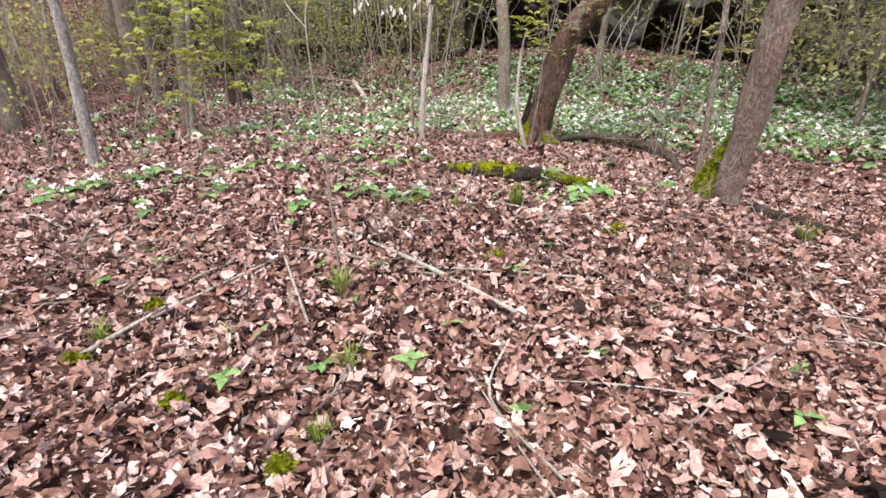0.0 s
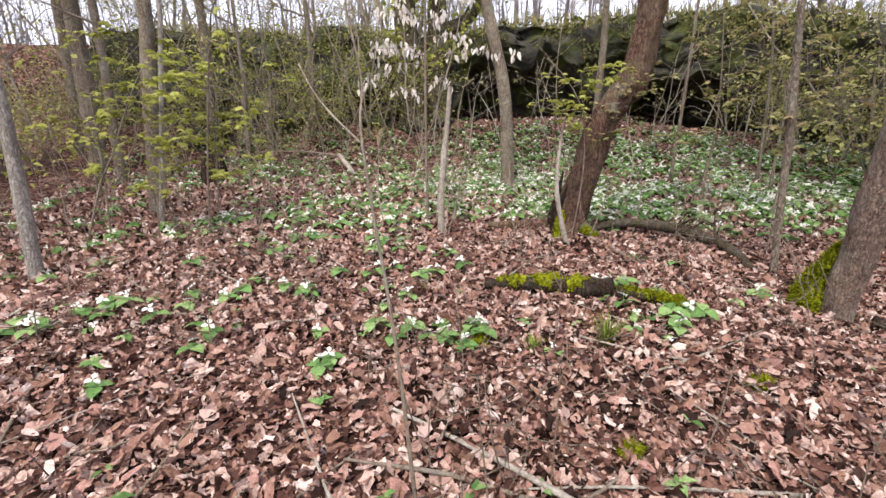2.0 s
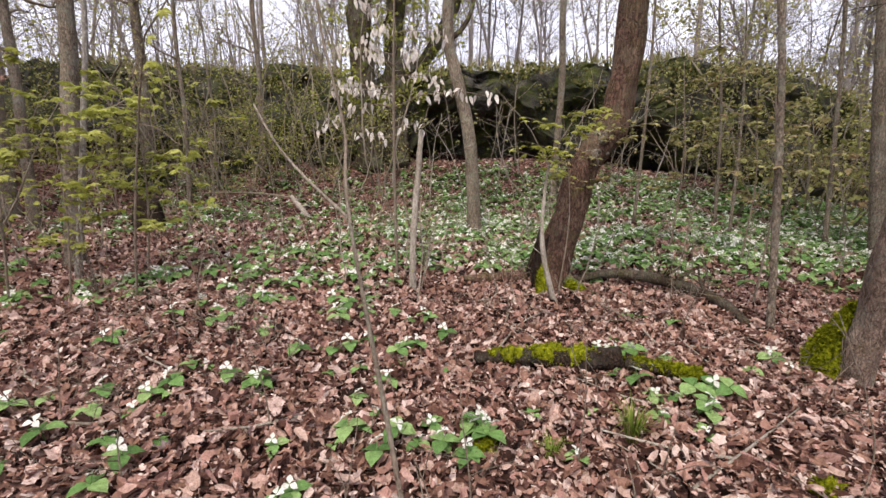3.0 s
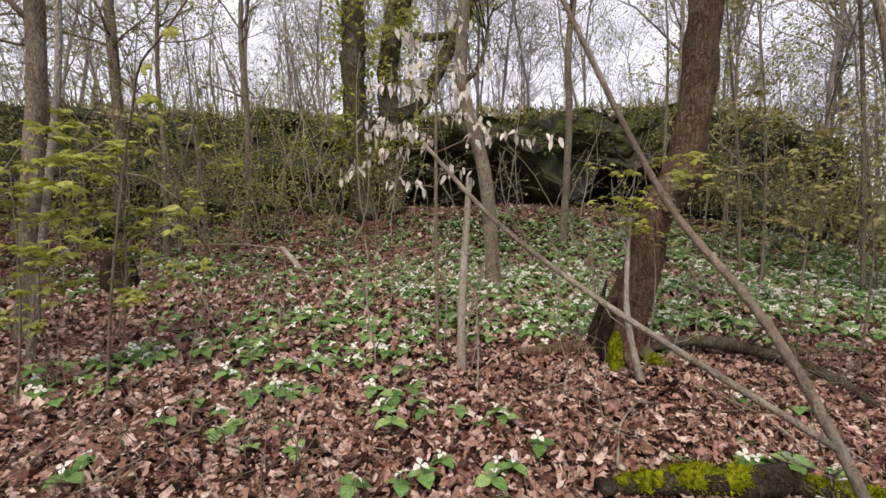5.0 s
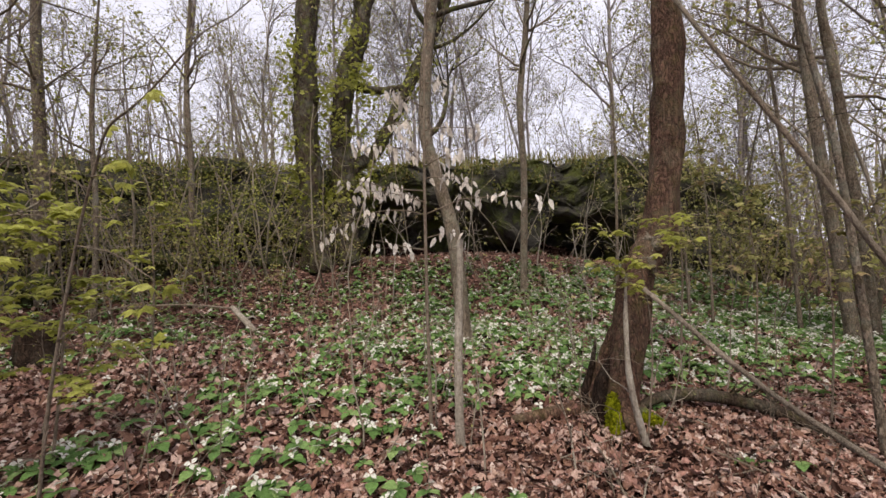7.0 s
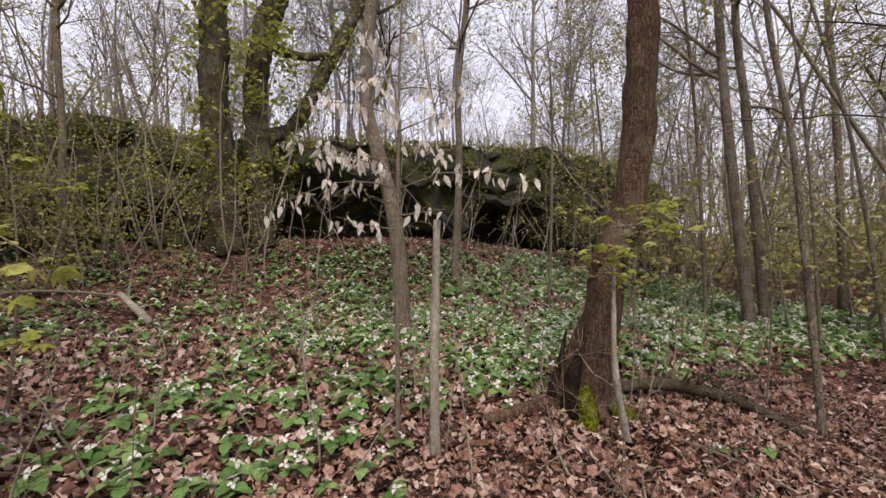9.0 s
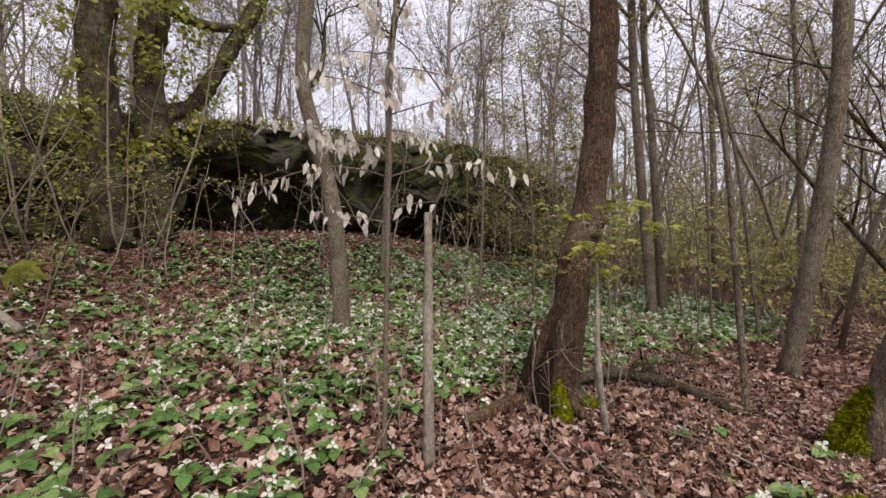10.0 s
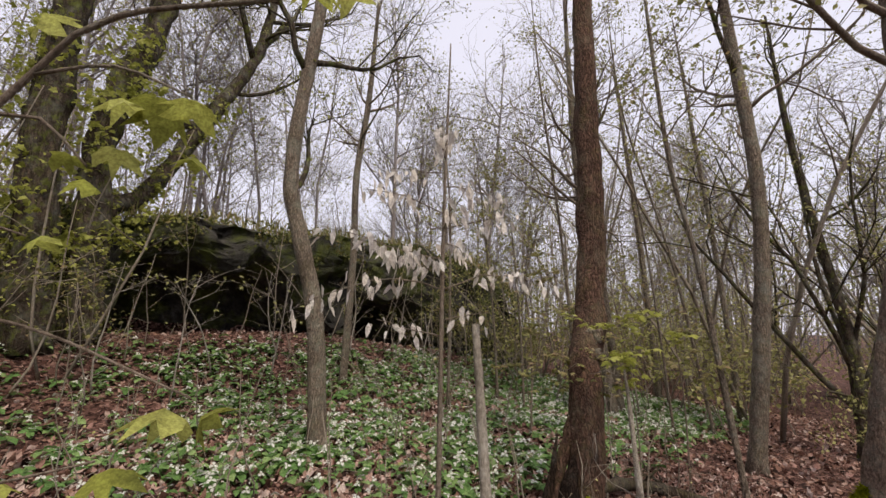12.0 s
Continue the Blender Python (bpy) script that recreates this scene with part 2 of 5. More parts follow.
def tube(pile, line, radii, seg=6, rough=0.0, flare=None, fine=9.0):
    """A tapered tube along a line; rough: how far the surface stands in and out, as a share of the radius."""
    line = np.asarray(line, float)
    n = len(line)
    radii = np.interp(np.linspace(0, 1, n), np.linspace(0, 1, len(radii)), radii)
    tan = np.gradient(line, axis=0)
    tan /= np.linalg.norm(tan, axis=1)[:, None] + 1e-9
    side = np.cross(tan[0], (0.0, 1.0, 0.0) if abs(tan[0][1]) < 0.9 else (1.0, 0.0, 0.0))
    rings = []
    ang = np.arange(seg) * 2 * math.pi / seg
    for i in range(n):
        side = side - tan[i] * (side @ tan[i])
        side /= np.linalg.norm(side) + 1e-9
        other = np.cross(tan[i], side)
        r = np.full(seg, radii[i])
        if flare:
            h = line[i][2] - line[0][2]
            lobes = flare[1]
            r = r * (1 + flare[0] * math.exp(-max(h, 0) / flare[2]) * (0.55 + 0.45 * np.cos(ang * lobes + flare[3])))
        if rough:
            for j in range(seg):
                d = np.cos(ang[j]) * side + np.sin(ang[j]) * other
                p = line[i] + d * radii[i]
                r[j] *= 1 + rough * (noise.noise(Vector((p[0] * fine, p[1] * fine, p[2] * fine * 0.3))) + 0.6 * noise.noise(Vector((p[0] * 2.1, p[1] * 2.1, p[2] * 1.3 + 7))))
        rings.append(line[i] + r[:, None] * (np.cos(ang)[:, None] * side + np.sin(ang)[:, None] * other))
    faces = [(i * seg + j, i * seg + (j + 1) % seg, (i + 1) * seg + (j + 1) % seg, (i + 1) * seg + j) for i in range(n - 1) for j in range(seg)]
    faces.append(tuple(range((n - 1) * seg, n * seg)))
    faces.append(tuple(reversed(range(seg))))
    pile.add(np.concatenate(rings), faces)


def wander(start, way, length, bend, up, steps):
    """A crooked line such as a branch grows in."""
    p, d = np.array(start, float), np.array(way, float)
    d /= np.linalg.norm(d)
    out = [p]
    for _ in range(steps):
        d = d + rng.normal(0, bend, 3) + np.array((0, 0, up))
        d /= np.linalg.norm(d)
        p = p + d * length / steps
        out.append(p)
    return np.array(out)


def grow(pile, tips, start, way, length, radius, level, kids, up=0.06, bend=0.16):
    steps = 6 if level > 1 else (4 if level else 2)
    line = wander(start, way, length, bend, up, steps)
    tube(pile, line, [radius, radius * 0.75, radius * 0.3], 6 if radius > 0.035 else (4 if radius > 0.012 else 3))
    if level == 0:
        tips.extend(line[1:])
        return
    for _ in range(kids[level]):
        t = rng.uniform(0.25, 1.0) * (len(line) - 1)
        i = min(int(t), len(line) - 2)
        s = line[i] + (line[i + 1] - line[i]) * (t - i)
        d = line[i + 1] - line[i]
        d = d / np.linalg.norm(d)
        off = rng.normal(0, 1, 3)
        off -= d * (off @ d)
        off /= np.linalg.norm(off)
        k = 1 - 0.55 * t / (len(line) - 1)
        grow(pile, tips, s, d * 0.75 + off * 0.75, length * rng.uniform(0.35, 0.6), radius * 0.42 * k + 0.0025, level - 1, kids, up, bend)


def turns(k, tilt=0.5):
    """k random turns: about the upright, then leaned by about tilt radians."""
    a, b, c = rng.uniform(0, 2 * math.pi, k), rng.normal(0, tilt, k), rng.normal(0, tilt, k)
    za = np.zeros((k, 3, 3))
    za[:, 0, 0], za[:, 0, 1], za[:, 1, 0], za[:, 1, 1], za[:, 2, 2] = np.cos(a), -np.sin(a), np.sin(a), np.cos(a), 1
    xb = np.zeros((k, 3, 3))
    xb[:, 0, 0], xb[:, 1, 1], xb[:, 1, 2], xb[:, 2, 1], xb[:, 2, 2] = 1, np.cos(b), -np.sin(b), np.sin(b), np.cos(b)
    yc = np.zeros((k, 3, 3))
    yc[:, 1, 1], yc[:, 0, 0], yc[:, 0, 2], yc[:, 2, 0], yc[:, 2, 2] = 1, np.cos(c), np.sin(c), -np.sin(c), np.cos(c)
    return np.einsum("kij,kjl,klm->kim", yc, xb, za)


def placed(places, sizes, tilt=0.5):
    places, sizes = np.asarray(places, float), np.asarray(sizes, float)
    m = np.zeros((len(places), 3, 4))
    m[:, :, :3] = turns(len(places), tilt) * sizes[:, None, None]
    m[:, :, 3] = places
    return m


# ---- shapes of leaves, one metre long ----
SPECK = ([(0, 0, 0), (-0.3, 0.5, 0.1), (0, 1.0, 0), (0.3, 0.5, 0.1)], [(0, 3, 2, 1)])


def leaf_simple(droop=0.1, width=0.5):
    v = [(0, 0, 0), (-width / 2, 0.4, 0.06), (width / 2, 0.4, 0.06), (0, 0.45, 0), (0, 1.0, -droop)]
    return v, [(0, 3, 1), (0, 2, 3), (1, 3, 4), (3, 2, 4)]


def leaf_maple(droop=0.2, curl=0.0):
    out = [(0, 0), (0.28, -0.06), (0.5, 0.12), (0.32, 0.3), (0.55, 0.62), (0.24, 0.56), (0.0, 1.0), (-0.24, 0.56), (-0.55, 0.62), (-0.32, 0.3), (-0.5, 0.12), (-0.28, -0.06)]
    v = [(x, y, -droop * (x * x * 1.6 + (y - 0.35) ** 2) + curl * x * y) for x, y in out] + [(0, 0.35, 0.04)]
    return v, [(i, (i + 1) % 12, 12) for i in range(12)]


def leaf_dry(kind):
    """A curled fallen leaf, lobed like oak or maple or plain like beech, folded along its midrib."""
    g = np.random.default_rng(40 + kind)
    sort = kind % 3
    if sort == 0:
        k = 12
        a = np.linspace(0, 2 * math.pi, k, endpoint=False)
        r = np.where(np.arange(k) % 2, 0.4, 0.52) + g.uniform(-0.05, 0.05, k)
        r[6] = 0.3
    else:
        k = 8 if sort == 1 else 10
        a = np.linspace(0, 2 * math.pi, k, endpoint=False)
        r = 0.46 + (0.0 if sort == 1 else 0.09) * np.cos(5 * a) + g.uniform(-0.06, 0.06, k)
    wide, curl, arch, fold = (g.uniform(0.75, 1.05) if sort == 0 else g.uniform(0.42, 0.75)), g.uniform(-0.4, 1.5), g.uniform(-0.7, 0.6), g.uniform(0.0, 0.5)
    v = []
    for i in range(k):
        s, t = r[i] * math.sin(a[i]) * wide, r[i] * math.cos(a[i]) * 1.2
        v.append((s * (1 - 0.4 * abs(curl * s)), t, curl * s * s * 1.4 + fold * abs(s) + arch * t * t + g.uniform(-0.05, 0.08)))
    return v + [(0, 0.05, 0)], [(i, k, (i + 1) % k) for i in range(k)]


def fuzz(pile, count, length):
    """Stands tiny sprigs all over what the pile holds, so that it looks like a moss cushion."""
    v = np.concatenate(pile.v)
    tri = [(f[0], f[1], f[2]) for f in pile.f if len(f) <= 4]
    pick = np.array(tri)[rng.integers(0, len(tri), count)]
    w = rng.dirichlet((1, 1, 1), count)
    p = (v[pick] * w[:, :, None]).sum(1)
    n = np.cross(v[pick[:, 1]] - v[pick[:, 0]], v[pick[:, 2]] - v[pick[:, 0]])
    n /= np.linalg.norm(n, axis=1)[:, None] + 1e-9
    n = np.where(((p - v.mean(0)) * n).sum(1)[:, None] < 0, -n, n)
    tip = p + (n + rng.normal(0, 0.6, (count, 3))) * length * rng.uniform(0.4, 1.2, (count, 1))
    side = rng.normal(0, 1, (count, 3)) * length * 0.3
    pile.add(np.stack([p - side, p + side, tip], 1).reshape(-1, 3), [(3 * i, 3 * i + 1, 3 * i + 2) for i in range(count)])


# ---- lie of the land ----

def sstep(a, b, v):
    v = min(1.0, max(0.0, (v - a) / (b - a)))
    return v * v * (3 - 2 * v)


def rim_y(x):
    """The cliff's foot, as y over x."""
    return 16.1 - 3.7 * min(1.0, max(0.0, (x + 1.0) / 9.5)) + 0.3 * math.sin(x * 0.9 + 0.6) + 6.0 * sstep(14.5, 20.0, x)


def foot_z(x):
    return 2.12 - 0.42 * sstep(4.0, 8.0, x) - 0.9 * sstep(8.0, 12.5, x)


def floor_z(x, y):
    z = -0.02 + 0.58 * sstep(-0.8, 6.6, y) + 0.045 * min(max(y - 6.0, 0.0), 6.0)
    z -= 0.22 * sstep(1.2, 4.5, x) * sstep(9.0, 4.0, y) + 0.035 * min(max(x - 4.0, 0.0), 12.0)
    z += 0.12 * math.exp(-((x + 1.0) ** 2 + (y - 4.0) ** 2) / 6.0) - 0.3 * sstep(-2.6, -5.5, x) * sstep(13.0, 7.0, y)
    return z


def ground_z(x, y):
    r = rim_y(x)
    z = floor_z(x, y)
    d = y - r
    t = sstep(-5.6, 0.0, d)
    z += (foot_z(x) - floor_z(x, r)) * (0.06 * t + 0.94 * t ** 2.5)
    top = 4.7 - 1.0 * sstep(9.5, 14.0, x) + 0.45 * sstep(0.5, -2.5, x)
    k = sstep(18.0, 14.8, x)
    z += (top - foot_z(x)) * k * sstep(2.3, 3.5, d)
    return z


def bumpy_z(x, y):
    k = sstep(40.0, 20.0, abs(x) + abs(y))
    return ground_z(x, y) + k * (0.05 * noise.noise(Vector((x * 0.8, y * 0.8, 3))) + 0.025 * noise.noise(Vector((x * 2.6, y * 2.6, 9))))


def axis(lo, hi, step, end):
    near = list(np.arange(lo, hi + 1e-6, step))
    out, s = [], step
    v = hi
    while v < end:
        s *= 1.25
        v += s
        out.append(v)
    back, s, v = [], step, lo
    while v > -end:
        s *= 1.25
        v -= s
        back.append(v)
    return back[::-1] + near + out


def make_ground():
    xs, ys = axis(-12, 16, 0.14, 420), axis(-4, 18, 0.14, 420)
    pile = Pile()
    w = len(xs)
    pile.add([(x, y, bumpy_z(x, y)) for y in ys for x in xs], [(j * w + i, j * w + i + 1, (j + 1) * w + i + 1, (j + 1) * w + i) for j in range(len(ys) - 1) for i in range(w - 1)])
    ob = new("ground", pile.mesh("ground", SOIL))
    return tagged(ob, "forest floor of dark leaf mould under fallen leaves", "ground", kind="structure")


GROUND = make_ground()


# ---- the rock outcrop with its low caves ----
def cave_h(x):
    """How high the overhang's lip stands above the foot."""
    a = 1.6 * sstep(0.7, 1.4, x) * sstep(5.0, 3.6, x) + 1.2 * sstep(5.2, 6.0, x) * sstep(8.6, 7.8, x) + 0.6 * sstep(12.0, 12.7, x) * sstep(14.2, 13.4, x)
    a += 0.7 * sstep(-4.0, -3.2, x) * sstep(-0.6, -1.4, x) + 0.6 * sstep(-9.5, -8.5, x) * sstep(-5.0, -5.8, x)
    return 0.1 + a + 0.25 * a * noise.noise(Vector((x * 1.9, 0, 5)))


def make_cliff():
    xs = np.arange(-11.0, 15.5, 0.1)
    prof = 46
    verts = []
    for x in xs:
        r, f, h = rim_y(x), foot_z(x) - 0.1, cave_h(x)
        top = 4.72 - 1.0 * sstep(9.5, 14.0, x) - 1.2 * sstep(14.2, 15.5, x) + 0.45 * sstep(0.5, -2.5, x)
        top += 0.3 * noise.noise(Vector((x * 0.55, 2, 0))) + 0.16 * noise.noise(Vector((x * 1.9, 5, 0)))
        lean = 1.6 * sstep(0.8, -1.5, x)
        for j in range(prof):
            v = j / (prof - 1)
            if v < 0.22:
                d, z = 2.3 - v * 0.6, f + (0.15 + h * 0.7) * v / 0.22
            elif v < 0.45:
                k = (v - 0.22) / 0.23
                d, z = 2.17 - 2.35 * k, f + 0.15 + h * (0.7 + 0.3 * k)
            elif v < 0.82:
                k = (v - 0.45) / 0.37
                d, z = -0.18 + lean * k + 0.3 * k * k + 0.12 * math.sin(k * 7 + x), f + 0.15 + h + (top - f - 0.15 - h) * k
            else:
                k = (v - 0.82) / 0.18
                d, z = 0.12 + lean + 2.8 * k, top + 0.16 * math.sin(k * 3) - 0.35 * k * k
            p = Vector((x * 0.75, d * 0.75, z * 0.75))
            a = noise.turbulence(p, 5, False, noise_basis="PERLIN_ORIGINAL", amplitude_scale=0.55, frequency_scale=2.1)
            c = noise.cell(Vector((x * 0.8 + 0.5 * a, z * 1.7, 0)))
            out = 0.5 * (a - 0.35) + 0.3 * (c - 0.5) * (1 if 0.4 < v < 0.85 else 0.3)
            verts.append((x + 0.15 * noise.noise(p * 2), r + d - out * 0.75, z + 0.22 * noise.noise(p * 1.7 + Vector((4, 4, 4)))))
    pile = Pile()
    pile.add(verts, [(i * prof + j, (i + 1) * prof + j, (i + 1) * prof + j + 1, i * prof + j + 1) for i in range(len(xs) - 1) for j in range(prof - 1)])
    ob = new("rock_outcrop", pile.mesh("rock_outcrop", ROCK, False))
    return tagged(ob, "low mossy grey rock outcrop with dark overhanging caves", "rock", kind="structure")


make_cliff()


def boulder(at, size, label, mat=ROCK, name="boulder"):
    bm = bmesh.new()
    bmesh.ops.create_icosphere(bm, subdivisions=3, radius=1.0)
    for v in bm.verts:
        n = noise.turbulence(v.co * 1.3 + Vector((at[0], at[1], 0)), 4, False)
        v.co = Vector((v.co.x * size[0], v.co.y * size[1], v.co.z * size[2])) * (0.7 + 0.5 * n)
    me = bpy.data.meshes.new(name)
    bm.to_mesh(me)
    bm.free()
    me.materials.append(mat)
    ob = new(name, me)
    ob.location = (at[0], at[1], bumpy_z(at[0], at[1]) + size[2] * 0.25)
    return tagged(ob, label, "boulder")


for bx, by, s in ((9.0, 11.9, 0.35), (10.2, 11.8, 0.3), (-1.6, 15.4, 0.55), (-4.2, 15.3, 0.7), (11.4, 11.7, 0.5), (5.2, 13.4, 0.25), (-6.4, 14.8, 0.8), (-3.0, 15.6, 0.45)):
    boulder((bx, by), (s * 1.3, s, s * 0.8), "grey mossy boulder lying at the foot of the slope")


# ---- trees ----
def tree(name, label, line, radii, mat, seg=14, step=0.12, rough=0.12, flare=None, limbs=(), crown=(), buds=0, moss=None, group="", category="tree"):
    """A tree with its own trunk line. limbs: (height share, way, length, radius). crown: (number, length, from share)."""
    ob = root(name, label, category, group, tuple(line[0]))
    base = np.array(line[0], float)
    pts = curve(np.array(line, float) - base, step)
    pts[0, 2] -= 0.12
    pile = Pile()
    tube(pile, pts, radii, seg, rough, flare)
    piece("trunk", pile, mat, ob)
    tips, wood = [], Pile()
    n = len(pts)
    for share, way, length, r in limbs:
        one = Pile()
        grow(one, tips, pts[min(n - 1, int(share * n))], way, length, r, 3, {3: 5, 2: 4, 1: 3}, 0.05, 0.17)
        piece("limb", one, BARK_DARK, ob)
    for num, length, lo in crown:
        for _ in range(num):
            i = int(rng.uniform(lo, 1.0) * (n - 1))
            a = rng.uniform(0, 2 * math.pi)
            rr = np.interp(i / n, np.linspace(0, 1, len(radii)), radii)
            grow(wood, tips, pts[i], (math.cos(a), math.sin(a), rng.uniform(0.2, 0.9)), length * rng.uniform(0.6, 1.2), min(rr * 0.45, 0.012 + 0.012 * length), 2, {2: 5, 1: 4}, 0.06, 0.18)
    if wood.n:
        tagged(piece("crown", wood, TWIG if mat is not BARK_DARK else BARK_DARK, ob), kind="stuff")
    buds *= 2
    if buds and tips:
        lp = Pile()
        t = np.array(tips)[rng.integers(0, len(tips), buds)] + rng.normal(0, 0.06, (buds, 3))
        lp.spread(*SPECK, placed(t, rng.uniform(0.04, 0.085, buds), 1.0))
        tagged(piece("foliage", lp, BUDS, ob, "small opening spring leaves"), kind="stuff")
    if moss:
        lo, hi, a0, a1, swell = moss
        mp = Pile()
        rows, cols = 16, 14
        vs = []
        for i in range(rows):
            z = lo + (hi - lo) * i / (rows - 1)
            k = np.interp(z, pts[:, 2], np.arange(n))
            c = pts[int(k)] + (pts[min(int(k) + 1, n - 1)] - pts[int(k)]) * (k - int(k))
            rr = np.interp(k / n, np.linspace(0, 1, len(radii)), radii)
            for j in range(cols):
                a = radians(a0 + (a1 - a0) * j / (cols - 1))
                edge = math.sin(math.pi * j / (cols - 1)) ** 0.5 * (0.35 + 0.65 * sstep(hi, lo + 0.3 * (hi - lo), z))
                f = 1.0
                if flare:
                    f += flare[0] * math.exp(-max(z, 0) / flare[2])
                d = rr * f * (0.9 + swell * edge + 0.18 * noise.noise(Vector((a * 4 + base[0], z * 12, base[1]))))
                vs.append((c[0] + d * math.cos(a), c[1] + d * math.sin(a), z + 0.03 * noise.noise(Vector((a * 9, z * 5, 1)))))
        mp.add(vs, [(i * cols + j, i * cols + j + 1, (i + 1) * cols + j + 1, (i + 1) * cols + j) for i in range(rows - 1) for j in range(cols - 1)])
        piece("moss", mp, MOSS, ob, "bright green moss on the root flare")
    return ob


def at(x, y, dz=0.0):
    return (x, y, bumpy_z(x, y) + dz)


# the bent tree beside the walk
BENT = tree("bent_tree", "reddish-brown bent tree with a hollow split and mossy base", [at(1.24, 5.97), (1.29, 5.98, 0.95), (1.4, 5.99, 1.4), (1.49, 6.0, 1.76), (1.61, 6.03, 1.98), (1.82, 6.04, 2.24), (1.93, 6.03, 2.6), (2.01, 6.0, 3.4), (2.06, 6.0, 5.0), (2.15, 6.0, 7.5), (2.1, 6.1, 10.5)],
     [0.165, 0.158, 0.15, 0.14, 0.128, 0.12, 0.11, 0.095, 0.05], BARK_RED, 36, 0.045, 0.24, (0.2, 5, 0.1, 0.6), crown=((9, 2.6, 0.72),), buds=900)
BENT_AT = np.array(at(1.24, 5.97))
# the leaning tree with the mossy foot
LEANER = tree("leaning_tree", "leaning grey-brown tree with thick green moss at its foot", [at(2.66, 4.03), (2.62, 3.9, 1.0), (2.56, 3.72, 2.0), (2.55, 3.52, 3.0), (2.6, 3.32, 4.5), (2.7, 3.2, 7.5)],
     [0.118, 0.1, 0.088, 0.076, 0.045], BARK_FLAKY, 30, 0.05, 0.2, (0.4, 4, 0.14, 2.0), crown=((8, 2.2, 0.6),), buds=700)
# the straight tree in the flowers, forked above
tree("forked_tree", "grey-brown tree with crooked upper limbs among white flowers", [at(1.24, 9.35), (1.16, 9.45, 2.4), (0.95, 9.6, 3.5), (0.84, 9.7, 4.1), (0.86, 9.7, 5.0), (0.98, 9.65, 6.1), (1.08, 9.6, 7.3), (1.15, 9.6, 10.0)],
     [0.125, 0.108, 0.1, 0.095, 0.085, 0.05], BARK, 18, 0.1, 0.1, (0.4, 4, 0.2, 1.0), limbs=((0.36, (0.7, 0.1, 0.5), 2.0, 0.05), (0.55, (-0.6, 0, 0.7), 2.2, 0.05), (0.58, (0.9, 0, 0.35), 3.0, 0.05), (0.7, (0.8, -0.4, 0.5), 2.6, 0.04)), crown=((5, 2.0, 0.7),), buds=500)
tree("straight_tree", "slim grey tree with a snapped fork below the rocks", [at(3.75, 11.6), (3.85, 11.55, 3.8), (3.8, 11.5, 5.6), (4.0, 11.4, 7.5), (4.1, 11.3, 10.0)], [0.085, 0.075, 0.07, 0.04], BARK, 12, 0.15, 0.08, (0.4, 3, 0.15, 0), limbs=((0.5, (-0.25, 0, 1), 2.5, 0.035),), crown=((6, 1.7, 0.55),), buds=300)
# the old twin trees on the slope, and a mossy one leaning out beside them
OLD_A = tree("old_tree", "tall old dark tree with a thick ivy-grown trunk", [at(-0.45, 15.0), (-0.5, 15.1, 3.6), (-0.62, 15.2, 5.6), (-0.55, 15.3, 8.0), (-0.3, 15.3, 11.0), (0.0, 15.3, 16.0)], [0.33, 0.3, 0.29, 0.26, 0.12], BARK_DARK, 24, 0.14, 0.34, (0.5, 5, 0.4, 0.3), crown=((9, 3.6, 0.55),), buds=1300)
OLD = tree("old_tree", "tall old dark tree with moss and a burred trunk", [at(0.35, 15.2), (0.4, 15.4, 3.8), (0.35, 15.6, 5.8), (0.65, 15.7, 7.6), (1.2, 15.7, 9.6), (1.9, 15.7, 15.0)], [0.32, 0.29, 0.27, 0.24, 0.1], BARK_DARK, 24, 0.14, 0.36, (0.5, 5, 0.4, 1.3), crown=((9, 3.4, 0.55),), buds=1300)
MOSSY = tree("mossy_leaning_tree", "dark tree leaning out over the rocks, covered in moss", [at(0.45, 15.3), (0.6, 15.8, 4.6), (1.4, 16.0, 5.25), (2.45, 16.0, 7.2), (3.1, 16.0, 8.5), (3.75, 16.0, 9.8), (4.2, 16.0, 11.5), (4.6, 16.0, 14.5)], [0.17, 0.2, 0.19, 0.17, 0.14, 0.06], BARK_DARK, 18, 0.12, 0.32, (0.3, 4, 0.3, 0), limbs=((0.66, (-0.3, 0, 0.9), 3.4, 0.1), (0.72, (0.9, -0.1, 0.6), 4.0, 0.11), (0.55, (1, -0.3, 0.15), 3.4, 0.06), (0.78, (1, -0.4, 0.2), 4.0, 0.07)), crown=((6, 3.0, 0.72),), buds=900)
k = 1900
node = rng.integers(0, 70, k)
nz, na, nr, nx = rng.uniform(3.2, 9.0, 70), rng.uniform(0, 2 * math.pi, 70), rng.uniform(0.25, 0.75, 70), np.where(rng.random(70) < 0.45, -0.5, 0.5)
hz = nz[node] + rng.normal(0, 0.16, k)
sx = nx[node] + nr[node] * np.cos(na[node]) + rng.normal(0, 0.2, k)
sy = 15.35 + nr[node] * np.sin(na[node]) + rng.normal(0, 0.2, k)
for tr, side in ((OLD_A, -0.5), (OLD, 0.5)):
    q = Pile()
    s = nx[node] == side
    o = np.array(tr.location)
    q.spread(*leaf_maple(0.4), placed(np.column_stack([sx, sy, hz])[s] - o, rng.uniform(0.07, 0.15, int(s.sum())), 0.6))
    tagged(piece("foliage", q, YOUNG, tr, "yellow-green shoots sprouting from the trunk"), kind="stuff")
q, c = Pile(), curve([(0.9, 15.9, 4.9), (1.4, 16.0, 5.25), (2.45, 16.0, 7.2), (3.1, 16.0, 8.5)], 0.1)
node = c[rng.integers(0, len(c), 46)] + rng.normal(0, 0.22, (46, 3))
